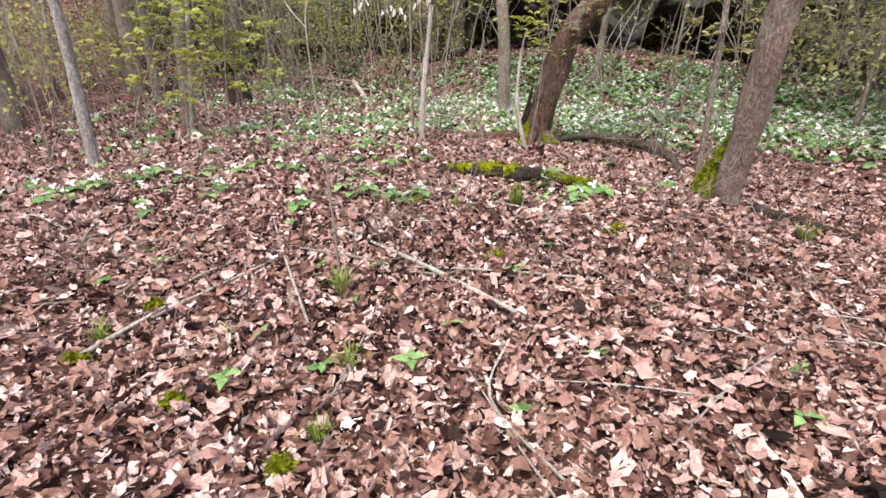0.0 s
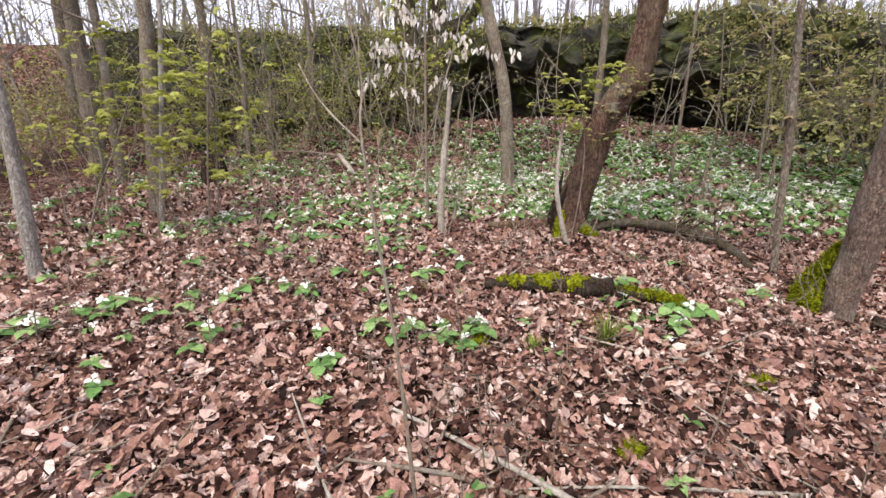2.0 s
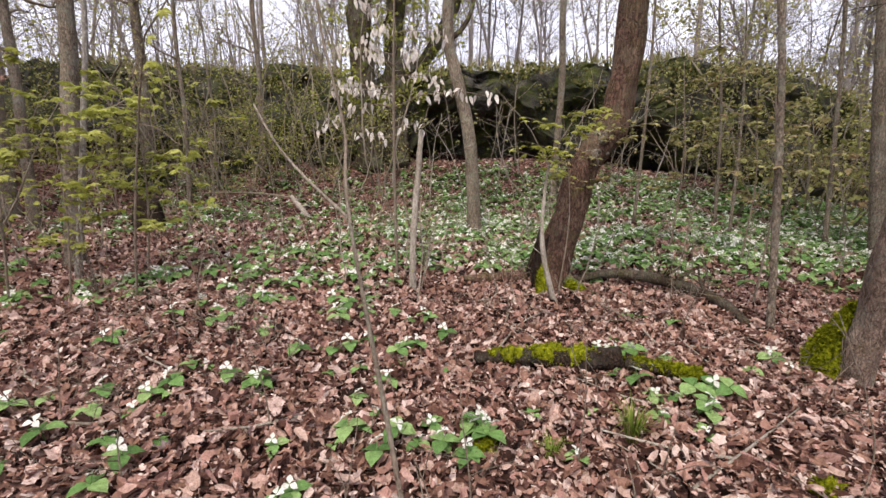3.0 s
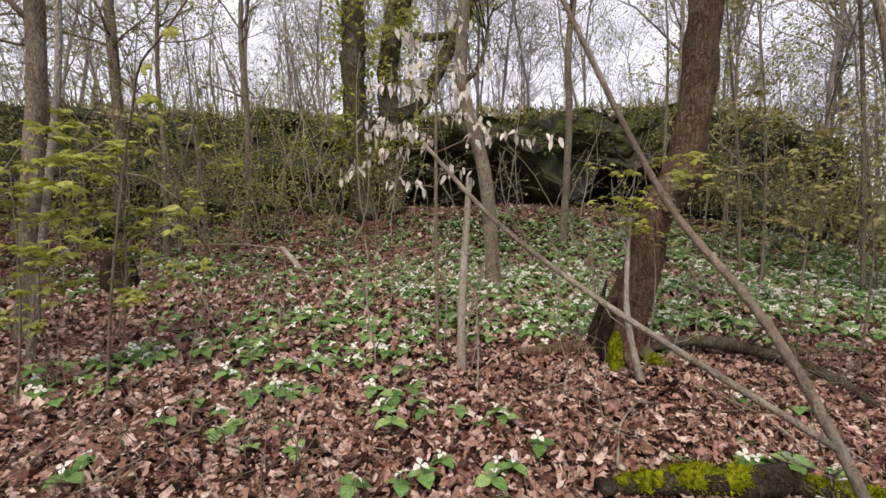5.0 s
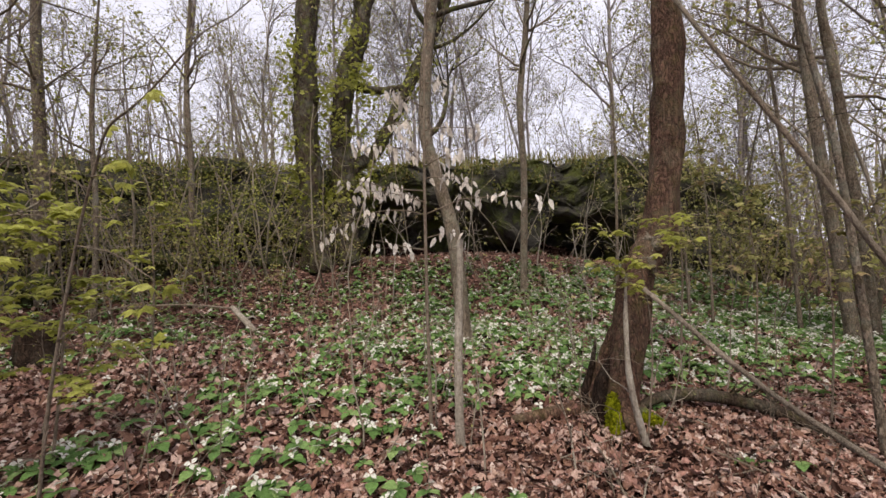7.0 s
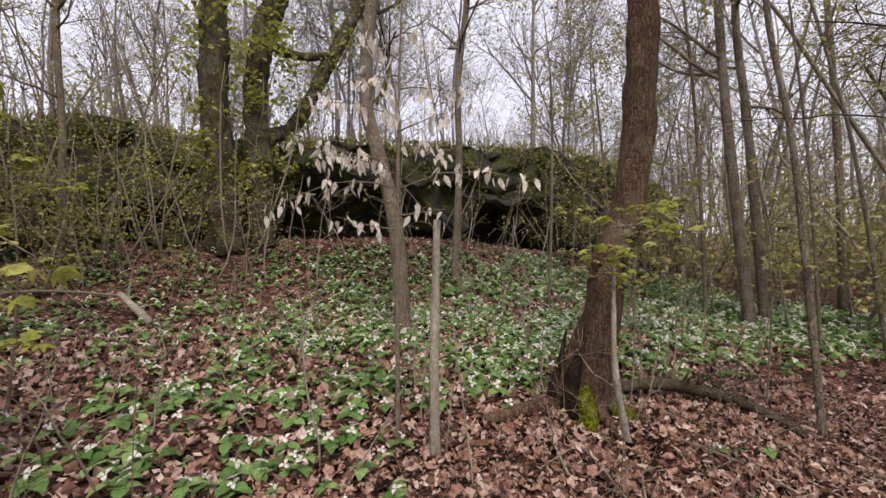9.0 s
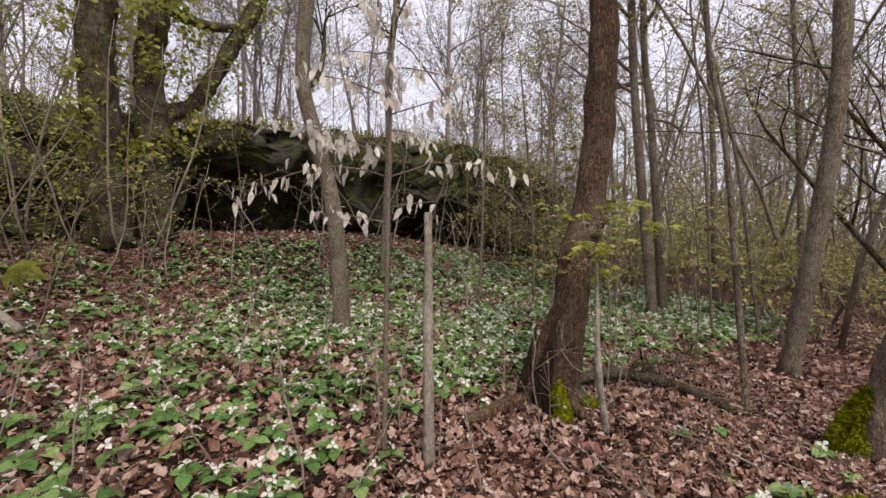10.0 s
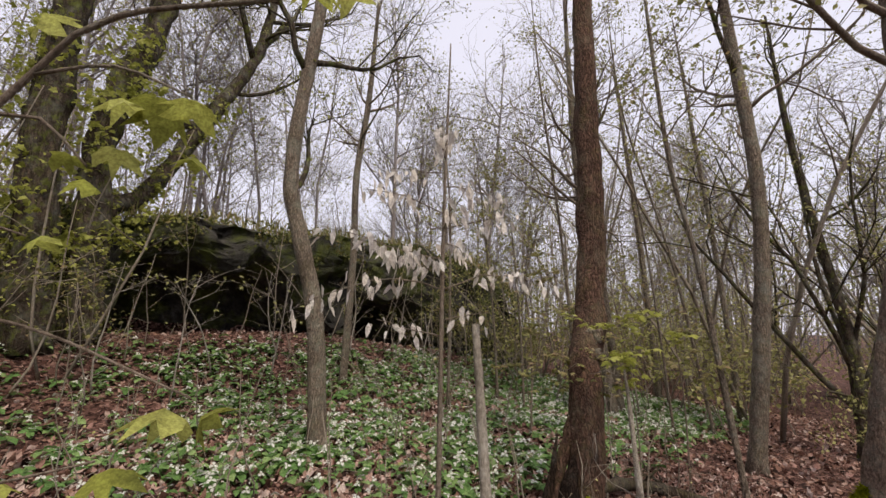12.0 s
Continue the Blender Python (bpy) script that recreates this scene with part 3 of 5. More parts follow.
q.spread(*leaf_maple(0.4), placed(node[rng.integers(0, 46, 620)] + rng.normal(0, 0.14, (620, 3)) - np.array(MOSSY.location), rng.uniform(0.06, 0.13, 620), 0.6))
tagged(piece("foliage", q, YOUNG, MOSSY, "yellow-green leaf tufts on the mossy trunk"), kind="stuff")
# the right-hand wood, near
tree("twin_tree", "tall brown tree with a slim upright trunk", [at(7.35, 7.2), (7.2, 7.45, 3.3), (7.1, 7.66, 6.4), (7.0, 7.7, 11.0)], [0.105, 0.088, 0.075, 0.035], BARK, 14, 0.2, 0.08, (0.5, 4, 0.25, 0), crown=((12, 2.2, 0.4),), buds=700)
tree("twin_tree", "tall brown tree with a slim upright trunk", [at(8.0, 7.2), (7.9, 7.5, 4.4), (7.8, 7.68, 6.6), (7.8, 7.7, 10.5)], [0.095, 0.08, 0.068, 0.03], BARK, 14, 0.2, 0.08, (0.5, 4, 0.25, 1), crown=((12, 2.0, 0.4),), buds=700)
tree("slim_tree", "slim pale-barked tree with few branches", [at(2.84, 4.85), (2.85, 4.95, 1.5), (2.83, 5.09, 3.0), (2.76, 5.28, 4.4), (2.66, 5.4, 7.5)], [0.034, 0.029, 0.025, 0.013], BARK, 12, 0.1, 0.1, (0.5, 4, 0.12, 0), crown=((9, 1.3, 0.5),), buds=400)
tree("path_tree", "brown tree with forked top beside the leafy path", [at(5.4, 4.78), (5.32, 4.45, 2.9), (5.28, 4.35, 4.7), (5.3, 4.45, 6.8), (5.2, 4.6, 10.0)], [0.12, 0.105, 0.09, 0.045], BARK, 14, 0.15, 0.1, (0.7, 4, 0.2, 2), limbs=((0.62, (-0.5, 0.4, 1), 2.5, 0.05), (0.4, (-0.6, 0.7, 0.1), 1.5, 0.02)), crown=((8, 1.9, 0.5),), buds=500)
tree("spreading_tree", "dark tree with many steep spreading limbs", [at(8.6, 3.1), (8.55, 3.12, 2.2), (8.4, 3.4, 4.4), (8.3, 3.6, 6.5), (8.2, 3.7, 9.0)], [0.13, 0.09, 0.065, 0.025], BARK_DARK, 16, 0.12, 0.2, (0.5, 4, 0.25, 2), limbs=((0.1, (-0.5, 0.6, 1.1), 5.0, 0.06), (0.12, (0.5, -0.5, 1.2), 5.2, 0.06), (0.16, (-0.15, 0.6, 1.3), 5.0, 0.055), (0.14, (0.3, -0.8, 1.0), 4.6, 0.05), (0.2, (0.1, 0.3, 1.5), 4.6, 0.05), (0.22, (-0.4, -0.4, 1.3), 4.4, 0.045), (0.12, (-0.7, 0.6, 0.15), 2.2, 0.03)), crown=((8, 1.8, 0.45),), buds=1500)
for k, (x, y, r, top, h) in enumerate(((6.8, 6.0, 0.026, (6.7, 6.5), 9), (7.6, 5.4, 0.036, (7.5, 6.6), 10), (7.2, 7.9, 0.04, (7.0, 8.4), 11), (10.2, 5.0, 0.08, (10.3, 5.4), 11), (11.8, 7.0, 0.1, (11.6, 7.4), 12), (4.6, 9.6, 0.035, (4.8, 9.7), 6), (5.9, 8.6, 0.028, (6.0, 8.8), 5), (6.3, 9.4, 0.034, (6.1, 9.6), 6))):
    z0 = bumpy_z(x, y)
    tree("slim_tree", "slim upright brown tree in the flowering wood", [(x, y, z0), (x * 0.6 + top[0] * 0.4 + 0.05, y * 0.6 + top[1] * 0.4, z0 + h * 0.35), (*top, z0 + h * 0.7), (top[0], top[1] + 0.2, z0 + h)], [r, r * 0.8, r * 0.65, r * 0.2], BARK, 10, 0.25, 0.08, (0.5, 4, 0.2, k), crown=((9, h * 0.17, 0.4),), buds=400, group="slim trees of the wood")
# the left-hand wood, near
tree("brown_tree", "brown tree with a flared foot on the leafy floor", [at(-5.05, 9.05), (-4.88, 9.15, 2.7), (-4.75, 9.2, 4.3), (-4.7, 9.3, 9.5)], [0.12, 0.105, 0.095, 0.035], BARK, 14, 0.15, 0.1, (0.9, 5, 0.2, 0), crown=((10, 2.1, 0.4),), buds=500)
tree("pale_slim_tree", "thin pale leaning tree with patchy bark", [at(-4.72, 5.95), (-4.64, 5.95, 1.8), (-4.64, 5.95, 2.7), (-4.8, 6.0, 6.5)], [0.075, 0.06, 0.05, 0.02], BARK_PALE, 12, 0.12, 0.1, (0.4, 4, 0.12, 0), crown=((8, 1.3, 0.45),), buds=300)
tree("pale_slim_tree", "thin pale sapling in front of a brown trunk", [at(-4.5, 8.1), (-4.2, 8.2, 2.6), (-4.05, 8.26, 4.0), (-4.0, 8.3, 6.5)], [0.045, 0.035, 0.03, 0.012], BARK_PALE, 10, 0.15, 0.1, None, crown=((7, 1.2, 0.35),), buds=300)
for k, (x, y, r, h) in enumerate(((-8.3, 8.8, 0.17, 11), (-8.2, 12.6, 0.19, 12), (-7.0, 11.4, 0.1, 9), (-7.2, 7.0, 0.08, 8), (-10.2, 10.6, 0.15, 11), (-3.4, 14.6, 0.08, 8), (-6.2, 14.6, 0.14, 10), (-9.4, 14.0, 0.16, 11), (-4.9, 13.4, 0.06, 7))):
    z0 = bumpy_z(x, y)
    tree("wood_tree", "grey-brown tree at the foot of the bushy bank", [(x, y, z0), (x + 0.1, y, z0 + h * 0.3), (x + 0.05, y + 0.1, z0 + h * 0.6), (x + 0.3, y, z0 + h)], [r, r * 0.82, r * 0.7, r * 0.25], BARK, 12, 0.25, 0.1, (0.6, 4, 0.25, k), crown=((10, h * 0.19, 0.35),), buds=400, group="trees of the bank")


# ---- the far wood: a few kinds of tree, many times over ----
def far_kinds():
    kinds = []
    for k in range(7):
        h = (9, 11, 12, 10, 13, 8, 11)[k]
        line = wander((0, 0, -0.3), (0, 0, 1), h, 0.085, 0.06, 9)
        ob = root("wood_tree", "bare grey-brown tree of the far spring wood", "tree", "trees of the far wood", (0, 0, -60))
        pile = Pile()
        r = (0.05, 0.065, 0.1, 0.04, 0.08, 0.032, 0.055)[k]
        tube(pile, curve(line, 0.8), [r, r * 0.75, r * 0.5, r * 0.15], 8, 0.08)
        piece("trunk", pile, HAZED_FAR_BARK, ob)
        tips, wood = [], Pile()
        pts = curve(line, 0.3)
        for j in range(20):
            i = int(rng.uniform(0.25, 0.97) * len(pts))
            a = rng.uniform(0, 2 * math.pi)
            bough = 1.5 if j < 4 else 1.0
            grow(wood, tips, pts[i], (math.cos(a), math.sin(a), rng.uniform(0.4, 1.6)), h * 0.22 * rng.uniform(0.6, 1.2) * bough, r * 0.3 * bough, 2, {2: 7, 1: 4}, 0.08, 0.19)
        tagged(piece("crown", wood, HAZED_FAR_BARK, ob), kind="stuff")
        lp = Pile()
        t = np.array(tips)[rng.integers(0, len(tips), 800)] + rng.normal(0, 0.2, (800, 3))
        lp.spread(*SPECK, placed(t, rng.uniform(0.06, 0.12, 800), 1.0))
        tagged(piece("foliage", lp, BUDS, ob, "small opening spring leaves"), kind="stuff")
        kinds.append(ob)
    return kinds


def clear(x, y):
    """Keeps the far wood off the walk, the flowers and the cliff's front."""
    if -9.5 < x < 15.5 and 6.0 < y < rim_y(x) + 3.2:
        return x > 9.5 and y < 9.0 and x > 11
    if -9.5 < x < 9.5 and -3.5 < y <= 6.0:
        return False
    return not (x >= 9.5 and abs(y - (3.0 - 0.1 * (x - 9.5))) < 1.2)


KINDS = far_kinds()
count = 0
for ring, num in ((17.0, 34), (24.0, 66), (36.0, 50), (50.0, 26)):
    made = 0
    while made < num:
        a, d = rng.uniform(-0.4, 2.75), ring * rng.uniform(0.7, 1.2)
        x, y = 1.0 + d * math.cos(a), 3.0 + d * math.sin(a)
        made += 1
        if not clear(x, y):
            continue
        s = rng.uniform(0.8, 1.25)
        c = KINDS[count % len(KINDS)]
        count += 1
        m = pose(x, y, bumpy_z(x, y), rng.normal(0, 2.5), rng.normal(0, 2.5), rng.uniform(0, 360)) @ Matrix.Scale(s, 4)
        ob = copy_thing(c, m)
        ob.scale = (s, s, s)
# Unseen trees added behind the walk only to close off light from there.
for k, (x, y) in enumerate(((-6, -6), (-2, -8), (3, -7), (7, -5), (-10, -2), (11, -4), (-12, 4))):
    copy_thing(KINDS[k % 7], pose(x, y, bumpy_z(x, y), 0, 0, 50 * k))
for c in KINDS:
    for o in (*c.children_recursive, c):
        bpy.data.objects.remove(o)


# ---- brush: thin stems and small leaves on the bank, at the cliff and in the wood ----
def brush(name, label, spots, mat_leaf, stem_h, leaves, leaf_size, spread):
    stems, lv = Pile(), Pile()
    all_t = []
    for x, y in spots:
        z = bumpy_z(x, y)
        h = stem_h * rng.uniform(0.5, 1.3)
        line = wander((x, y, z - 0.05), (rng.normal(0, 0.28), rng.normal(0, 0.28), 1), h, 0.13, 0.05, 6)
        r = 0.0035 + 0.0045 * h
        tube(stems, line, [r, r * 0.8, r * 0.3], 4)
        for _ in range(4):
            i = rng.integers(2, 6)
            a = rng.uniform(0, 2 * math.pi)
            tw = wander(line[i], (math.cos(a), math.sin(a), rng.uniform(0.1, 0.8)), h * rng.uniform(0.15, 0.4), 0.15, 0.03, 3)
            tube(stems, tw, [r * 0.45, r * 0.15], 3)
            all_t.append(tw[rng.integers(1, 4, leaves // 4)] + rng.normal(0, spread * rng.uniform(0.35, 1.1), (leaves // 4, 3)) * np.array((1, 1, 0.6)))
    t = np.concatenate(all_t)
    lv.spread(*leaf_simple(0.25, 0.7), placed(t, rng.uniform(0.6, 1.3, len(t)) * leaf_size, 0.6))
    ob = root(name, label, "bushes", kind="stuff")
    tagged(piece("stems", stems, BRUSH, ob), kind="stuff")
    tagged(piece("leaves", lv, mat_leaf, ob), kind="stuff")


bank = [(x, rim_y(x) + rng.uniform(-3.0, 1.8)) for x in rng.uniform(-11, 0.4, 150)]
brush("bank_bushes", "tangle of thin stems and olive spring leaves on the bank", bank, OLIVE, 1.8, 84, 0.07, 0.28)
bare = [(x, rim_y(x) + rng.uniform(-3.5, 0.2)) for x in rng.uniform(-8, 1.0, 40)]
brush("bare_thicket", "bare grey-brown thicket stems on the slope", bare, BUDS, 2.1, 8, 0.05, 0.1)
foot = [(x, rim_y(x) + rng.uniform(-1.6, 0.1)) for x in rng.uniform(-1.0, 12, 26)]
brush("cliff_saplings", "bare thin saplings standing before the rocks", foot, BUDS, 2.4, 8, 0.05, 0.08)
crest = [(x, rim_y(x) + rng.uniform(0.5, 4.5)) for x in rng.uniform(-10, 14, 170)]
brush("crest_bushes", "low olive bushes and twigs along the top of the rocks", [(x, max(y, rim_y(x) + 3.4)) if x > -1 else (x, y) for x, y in crest], OLIVE, 0.75, 36, 0.06, 0.15)
right = [(x, y) for x, y in zip(rng.uniform(7.5, 26, 560), rng.uniform(-9, 11.5, 560)) if abs(y - (3.0 - 0.1 * (x - 9.5))) > 1.0]
brush("wood_bushes", "thin understorey saplings with yellowish young leaves", right, BUDS, 3.2, 84, 0.11, 0.36)
rightc = [(x, rim_y(x) + rng.uniform(-1.3, 1.0)) for x in rng.uniform(8.2, 16, 110)]
brush("cliff_end_bushes", "olive bushes covering the low end of the rocks", rightc, OLIVE, 1.7, 72, 0.075, 0.18)
left = [(x, y) for x, y in zip(rng.uniform(-16, -5.0, 110), rng.uniform(5, 15, 110))]
brush("left_bushes", "thin saplings with sparse yellow-green leaves", left, YOUNG, 2.2, 22, 0.09, 0.2)
whips = [(x, y) for x, y in zip(rng.uniform(-6.5, 5.5, 140), rng.uniform(5.5, 13.0, 140))]
brush("whips", "thin bare whips standing among the flowers", whips, BUDS, 1.1, 4, 0.03, 0.04)


lace = [(x, rim_y(x) + rng.uniform(-2.0, 6.0)) for x in np.concatenate([rng.uniform(-13, 0, 60), rng.uniform(0, 14, 24)])]
brush("tall_saplings", "tall slender saplings with a lace of tiny spring leaves", [(x, y) for x, y in lace if x < -0.5 or y > rim_y(x) + 3.4], BUDS, 5.2, 120, 0.07, 0.4)


lacer = [(x, y) for x, y in zip(rng.uniform(8.5, 28, 200), rng.uniform(-9, 12, 200)) if abs(y - (3.0 - 0.1 * (x - 9.5))) > 0.9]
brush("tall_wood_saplings", "tall slender bare saplings with tiny opening leaves", lacer, BUDS, 9.0, 130, 0.07, 0.6)


shoots = [(x, rim_y(x) + rng.uniform(-2.6, 0.6)) for x in rng.uniform(-6.5, 0.3, 46)]
brush("green_shoots", "tall shoots with fresh yellow-green leaves beside the old trees", shoots, YOUNG, 4.0, 84, 0.07, 0.34)
bankl = [(x, y) for x, y in zip(rng.uniform(-18, -9.0, 260), rng.uniform(3, 15, 260))]
brush("far_bank_bushes", "thin stems with small spring leaves on the far bank", bankl, BUDS, 3.0, 60, 0.09, 0.36)


def far_woods():
    """The wood beyond, too far to count: thin trunks and twigs."""
    pile = Pile()
    for _ in range(1500):
        a, d = rng.uniform(-1.1, 3.9), rng.uniform(30, 95)
        x, y = d * math.cos(a), 4 + d * math.sin(a)
        z = ground_z(x, y)
        h, r = rng.uniform(7, 14), rng.uniform(0.035, 0.11)
        line = wander((x, y, z - 0.3), (0, 0, 1), h, 0.07, 0.05, 5)
        tube(pile, line, [r, r * 0.7, r * 0.15], 4)
        for _ in range(12):
            i = rng.integers(1, 5)
            b = rng.uniform(0, 2 * math.pi)
            tube(pile, wander(line[i], (math.cos(b), math.sin(b), rng.uniform(0.6, 1.6)), h * rng.uniform(0.12, 0.32), 0.2, 0.05, 3), [r * 0.38, r * 0.1], 3)
    tagged(piece("far_woods", pile, HAZED_FAR_BARK), "grey-brown haze of bare trunks of the far wood", "woods", kind="stuff")
    lv = Pile()
    k = 14000
    a, d = rng.uniform(-1.0, 3.9, k), rng.uniform(26, 80, k)
    t = [(dd * math.cos(b), 4 + dd * math.sin(b), 0.2 + 8.0 * u * u) for dd, b, u in zip(d, a, rng.random(k))]
    t = [(x, y, z + ground_z(x, y)) for x, y, z in t]
    lv.spread(*leaf_simple(0.2, 0.8), placed(t, rng.uniform(0.12, 0.3, k), 0.7))
    tagged(piece("far_understorey", lv, BUDS), "thin yellow-green spring leaves low in the far wood", "bushes", kind="stuff")


far_woods()

crestg = Pile()
k = 5000
gx = rng.uniform(-10, 14.5, k)
gp = [(x, rim_y(x) + 0.1 + 1.6 * sstep(0.8, -1.5, x) + 2.4 * u, 4.72 - 1.0 * sstep(9.5, 14.0, x) - 1.2 * sstep(14.2, 15.5, x) + 0.45 * sstep(0.5, -2.5, x) + 0.3 * noise.noise(Vector((x * 0.55, 2, 0))) + 0.05) for x, u in zip(gx, rng.random(k))]
crestg.spread([(-0.06, 0, 0), (0.06, 0, 0), (0.03, 0.1, 0.7), (0, 0.3, 1.1)], [(0, 1, 2), (0, 2, 3)], placed(gp, rng.uniform(0.12, 0.34, k), 0.35))
tagged(piece("crest_grass", crestg, OLIVE), "tufts of olive grass and sprouts along the top of the rocks", "grass", kind="stuff")

# ivy and ferns over the rocks
ivy = Pile()
k = 17000
ix = rng.uniform(-10.5, 15.0, k)
iz = rng.beta(2.4, 1.3, k)
ip = [(x, rim_y(x) - 0.12 - 0.28 * u * u + 1.6 * sstep(0.8, -1.5, x) * v + 2.4 * max(0, v - 0.88) * 8 * u, (foot_z(x) + cave_h(x)) * (1 - v) + (4.85 - 1.0 * sstep(9.5, 14.0, x) + 0.45 * sstep(0.5, -2.5, x)) * v) for x, u, v in zip(ix, rng.random(k), iz) if noise.noise(Vector((x * 1.3, v * 2.2, 3))) + 0.5 * noise.noise(Vector((x * 3.7, v * 4.0, 8))) + 0.55 * (v - 0.75) > 0.0]
ivy.spread(*leaf_simple(0.3, 0.8), placed(ip, rng.uniform(0.045, 0.11, len(ip)), 1.1))
tagged(piece("ivy", ivy, IVY), "dark green ivy and ferns hanging over the rocks", "ivy", kind="stuff")


# ---- leaf litter ----
def scatter(k, x0, x1, y0, y1):
    return np.stack([rng.uniform(x0, x1, k), rng.uniform(y0, y1, k)], 1)


def litter():
    pile = Pile()
    near = scatter(72000, -4.0, 4.6, 0.4, 6.3)
    for kind in range(12):
        sub = near[kind::12]
        zs = [bumpy_z(x, y) + h for (x, y), h in zip(sub, rng.uniform(0.0, 0.06, len(sub)))]
        size = rng.gamma(5.0, 0.0092, len(sub)).clip(0.018, 0.11)
        pile.spread(*leaf_dry(kind), placed(np.column_stack([sub, zs]), size, 0.68))
    away = np.concatenate([scatter(52000, -8, 7, 6.1, 11.5), scatter(6000, -8, 8, 11.5, 15.5), scatter(14000, 4.5, 14, -2, 6.3), scatter(15000, -9, -3.9, 2.0, 6.5), scatter(12000, -5.0, 5.5, -3.0, 0.45), scatter(11000, -9.0, -3.9, -3.0, 2.1)])
    zs = [bumpy_z(x, y) + h for (x, y), h in zip(away, rng.uniform(0.0, 0.05, len(away)))]
    pile.spread(*leaf_simple(-0.25, 0.75), placed(np.column_stack([away, zs]), rng.gamma(6.0, 0.0115, len(away)).clip(0.03, 0.12), 0.5))
    crumbs = scatter(16000, -3.6, 4.2, 0.5, 5.0)
    zs = [bumpy_z(x, y) + h for (x, y), h in zip(crumbs, rng.uniform(0.03, 0.066, len(crumbs)))]
    pile.spread(*SPECK, placed(np.column_stack([crumbs, zs]), rng.uniform(0.014, 0.04, len(crumbs)), 0.7))
    tagged(piece("leaf_litter", pile, LITTER, None, "", False), "thick carpet of dry reddish-brown and pinkish fallen leaves", "leaf litter", kind="stuff")


litter()


# ---- trilliums ----
def trillium_shape():
    """Stem, three broad leaves in a whorl, and three petals on a short stalk, as three piles."""
    stem, leaf, petal = Pile(), Pile(), Pile()
    tube(stem, np.array([(0, 0, -0.02), (0.01, 0, 0.2), (0.03, 0.01, 0.27)]), [0.005, 0.004, 0.0025], 4)
    lv = np.array([(0, 0, 0), (-0.038, 0.025, 0.012), (0.038, 0.025, 0.012), (-0.06, 0.06, 0.016), (0.06, 0.06, 0.016), (-0.048, 0.1, 0.006), (0.048, 0.1, 0.006), (0, 0.06, 0.0), (0, 0.1, -0.006), (0, 0.145, -0.035)])
    lf = [(0, 7, 3, 1), (0, 2, 4, 7), (7, 8, 5, 3), (7, 4, 6, 8), (8, 9, 5), (8, 6, 9)]
    pv = np.array([(0, 0, 0), (-0.026, 0.03, 0.018), (0.026, 0.03, 0.018), (-0.02, 0.052, 0.012), (0.02, 0.052, 0.012), (0, 0.04, 0.008), (0, 0.074, 0.0)])
    pf = [(0, 5, 1), (0, 2, 5), (1, 5, 6, 3), (5, 2, 4, 6)]
    for i in range(3):
        a = 2.094 * i
        r = np.array([(math.cos(a), -math.sin(a), 0), (math.sin(a), math.cos(a), 0), (0, 0, 1)])
        leaf.add(lv @ r.T + np.array((0.01, 0, 0.2)), lf)
        a += 1.05
        r = np.array([(math.cos(a), -math.sin(a), 0), (math.sin(a), math.cos(a), 0), (0, 0, 1)])
        petal.add((pv * 0.88 @ r.T) @ Euler((0.5, 0.2, 0)).to_matrix() + np.array((0.03, 0.01, 0.27)), pf)
    return stem, leaf, petal


def flower_density(x, y):
    """How thickly the trilliums stand, 0 to 1."""
    d = y - rim_y(x)
    n1, n2 = noise.noise(Vector((x * 0.9, y * 0.9, 4))), noise.noise(Vector((x * 1.3, y * 1.3, 8)))
    e = sstep(6.3, 7.7, y + 0.18 * x + 0.5 * noise.noise(Vector((x * 0.7, y * 0.7, 0)))) * sstep(-0.6, -1.6, d)
    e *= sstep(-2.6, 0.3, x - 0.1 * (y - 8)) ** 1.3 * sstep(13, 9.5, x)
    e *= (0.25 + 0.75 * sstep(-0.32, 0.1, n1)) * (1 - 0.75 * sstep(9.6, 11.2, y) * sstep(2.3, 0.3, x))
    clump = 0.45 + 0.55 * sstep(-0.2, 0.2, n2)
    s = 0.2 * sstep(0.0, 0.4, n2) * sstep(3.0, 4.0, y) * sstep(3.0, 1.5, x)
    for cx, cy, rx, ry, thick in ((-1.35, 6.35, 0.95, 1.15, 0.42), (-1.8, 7.7, 0.9, 1.4, 0.34), (-3.3, 7.0, 1.1, 0.45, 0.4), (-0.95, 4.4, 0.65, 0.6, 0.28), (-1.9, 4.2, 0.5, 0.5, 0.2), (1.15, 3.85, 0.4, 0.4, 0.4)):
        s = max(s, thick * clump * math.exp(-(((x - cx) / rx) ** 2 + ((y - cy) / ry) ** 2) ** 1.5))
    bare = sstep(1.5, 0.8, math.hypot((x - 0.7) / 1.0, (y - 5.7) / 0.85))
    w = 0.4 * math.exp(-((y - 7.0 - 0.1 * (x + 3.0)) / 0.5) ** 2) * sstep(-1.2, -2.0, x) * sstep(-6.5, -4.8, x) * sstep(-0.35, 0.15, n2)
    r = (0.14 + 0.22 * sstep(-0.1, 0.3, n2)) * sstep(8.6, 10.4, y) * sstep(-0.3, -1.5, d) * sstep(-9.0, -5.0, x) * sstep(13.0, 10.0, x)
    r *= 1 - 0.9 * sstep(-2.0, -2.8, x) * sstep(11.4, 10.2, y)
    return max(e, s, w, r) * (1 - 0.9 * bare)


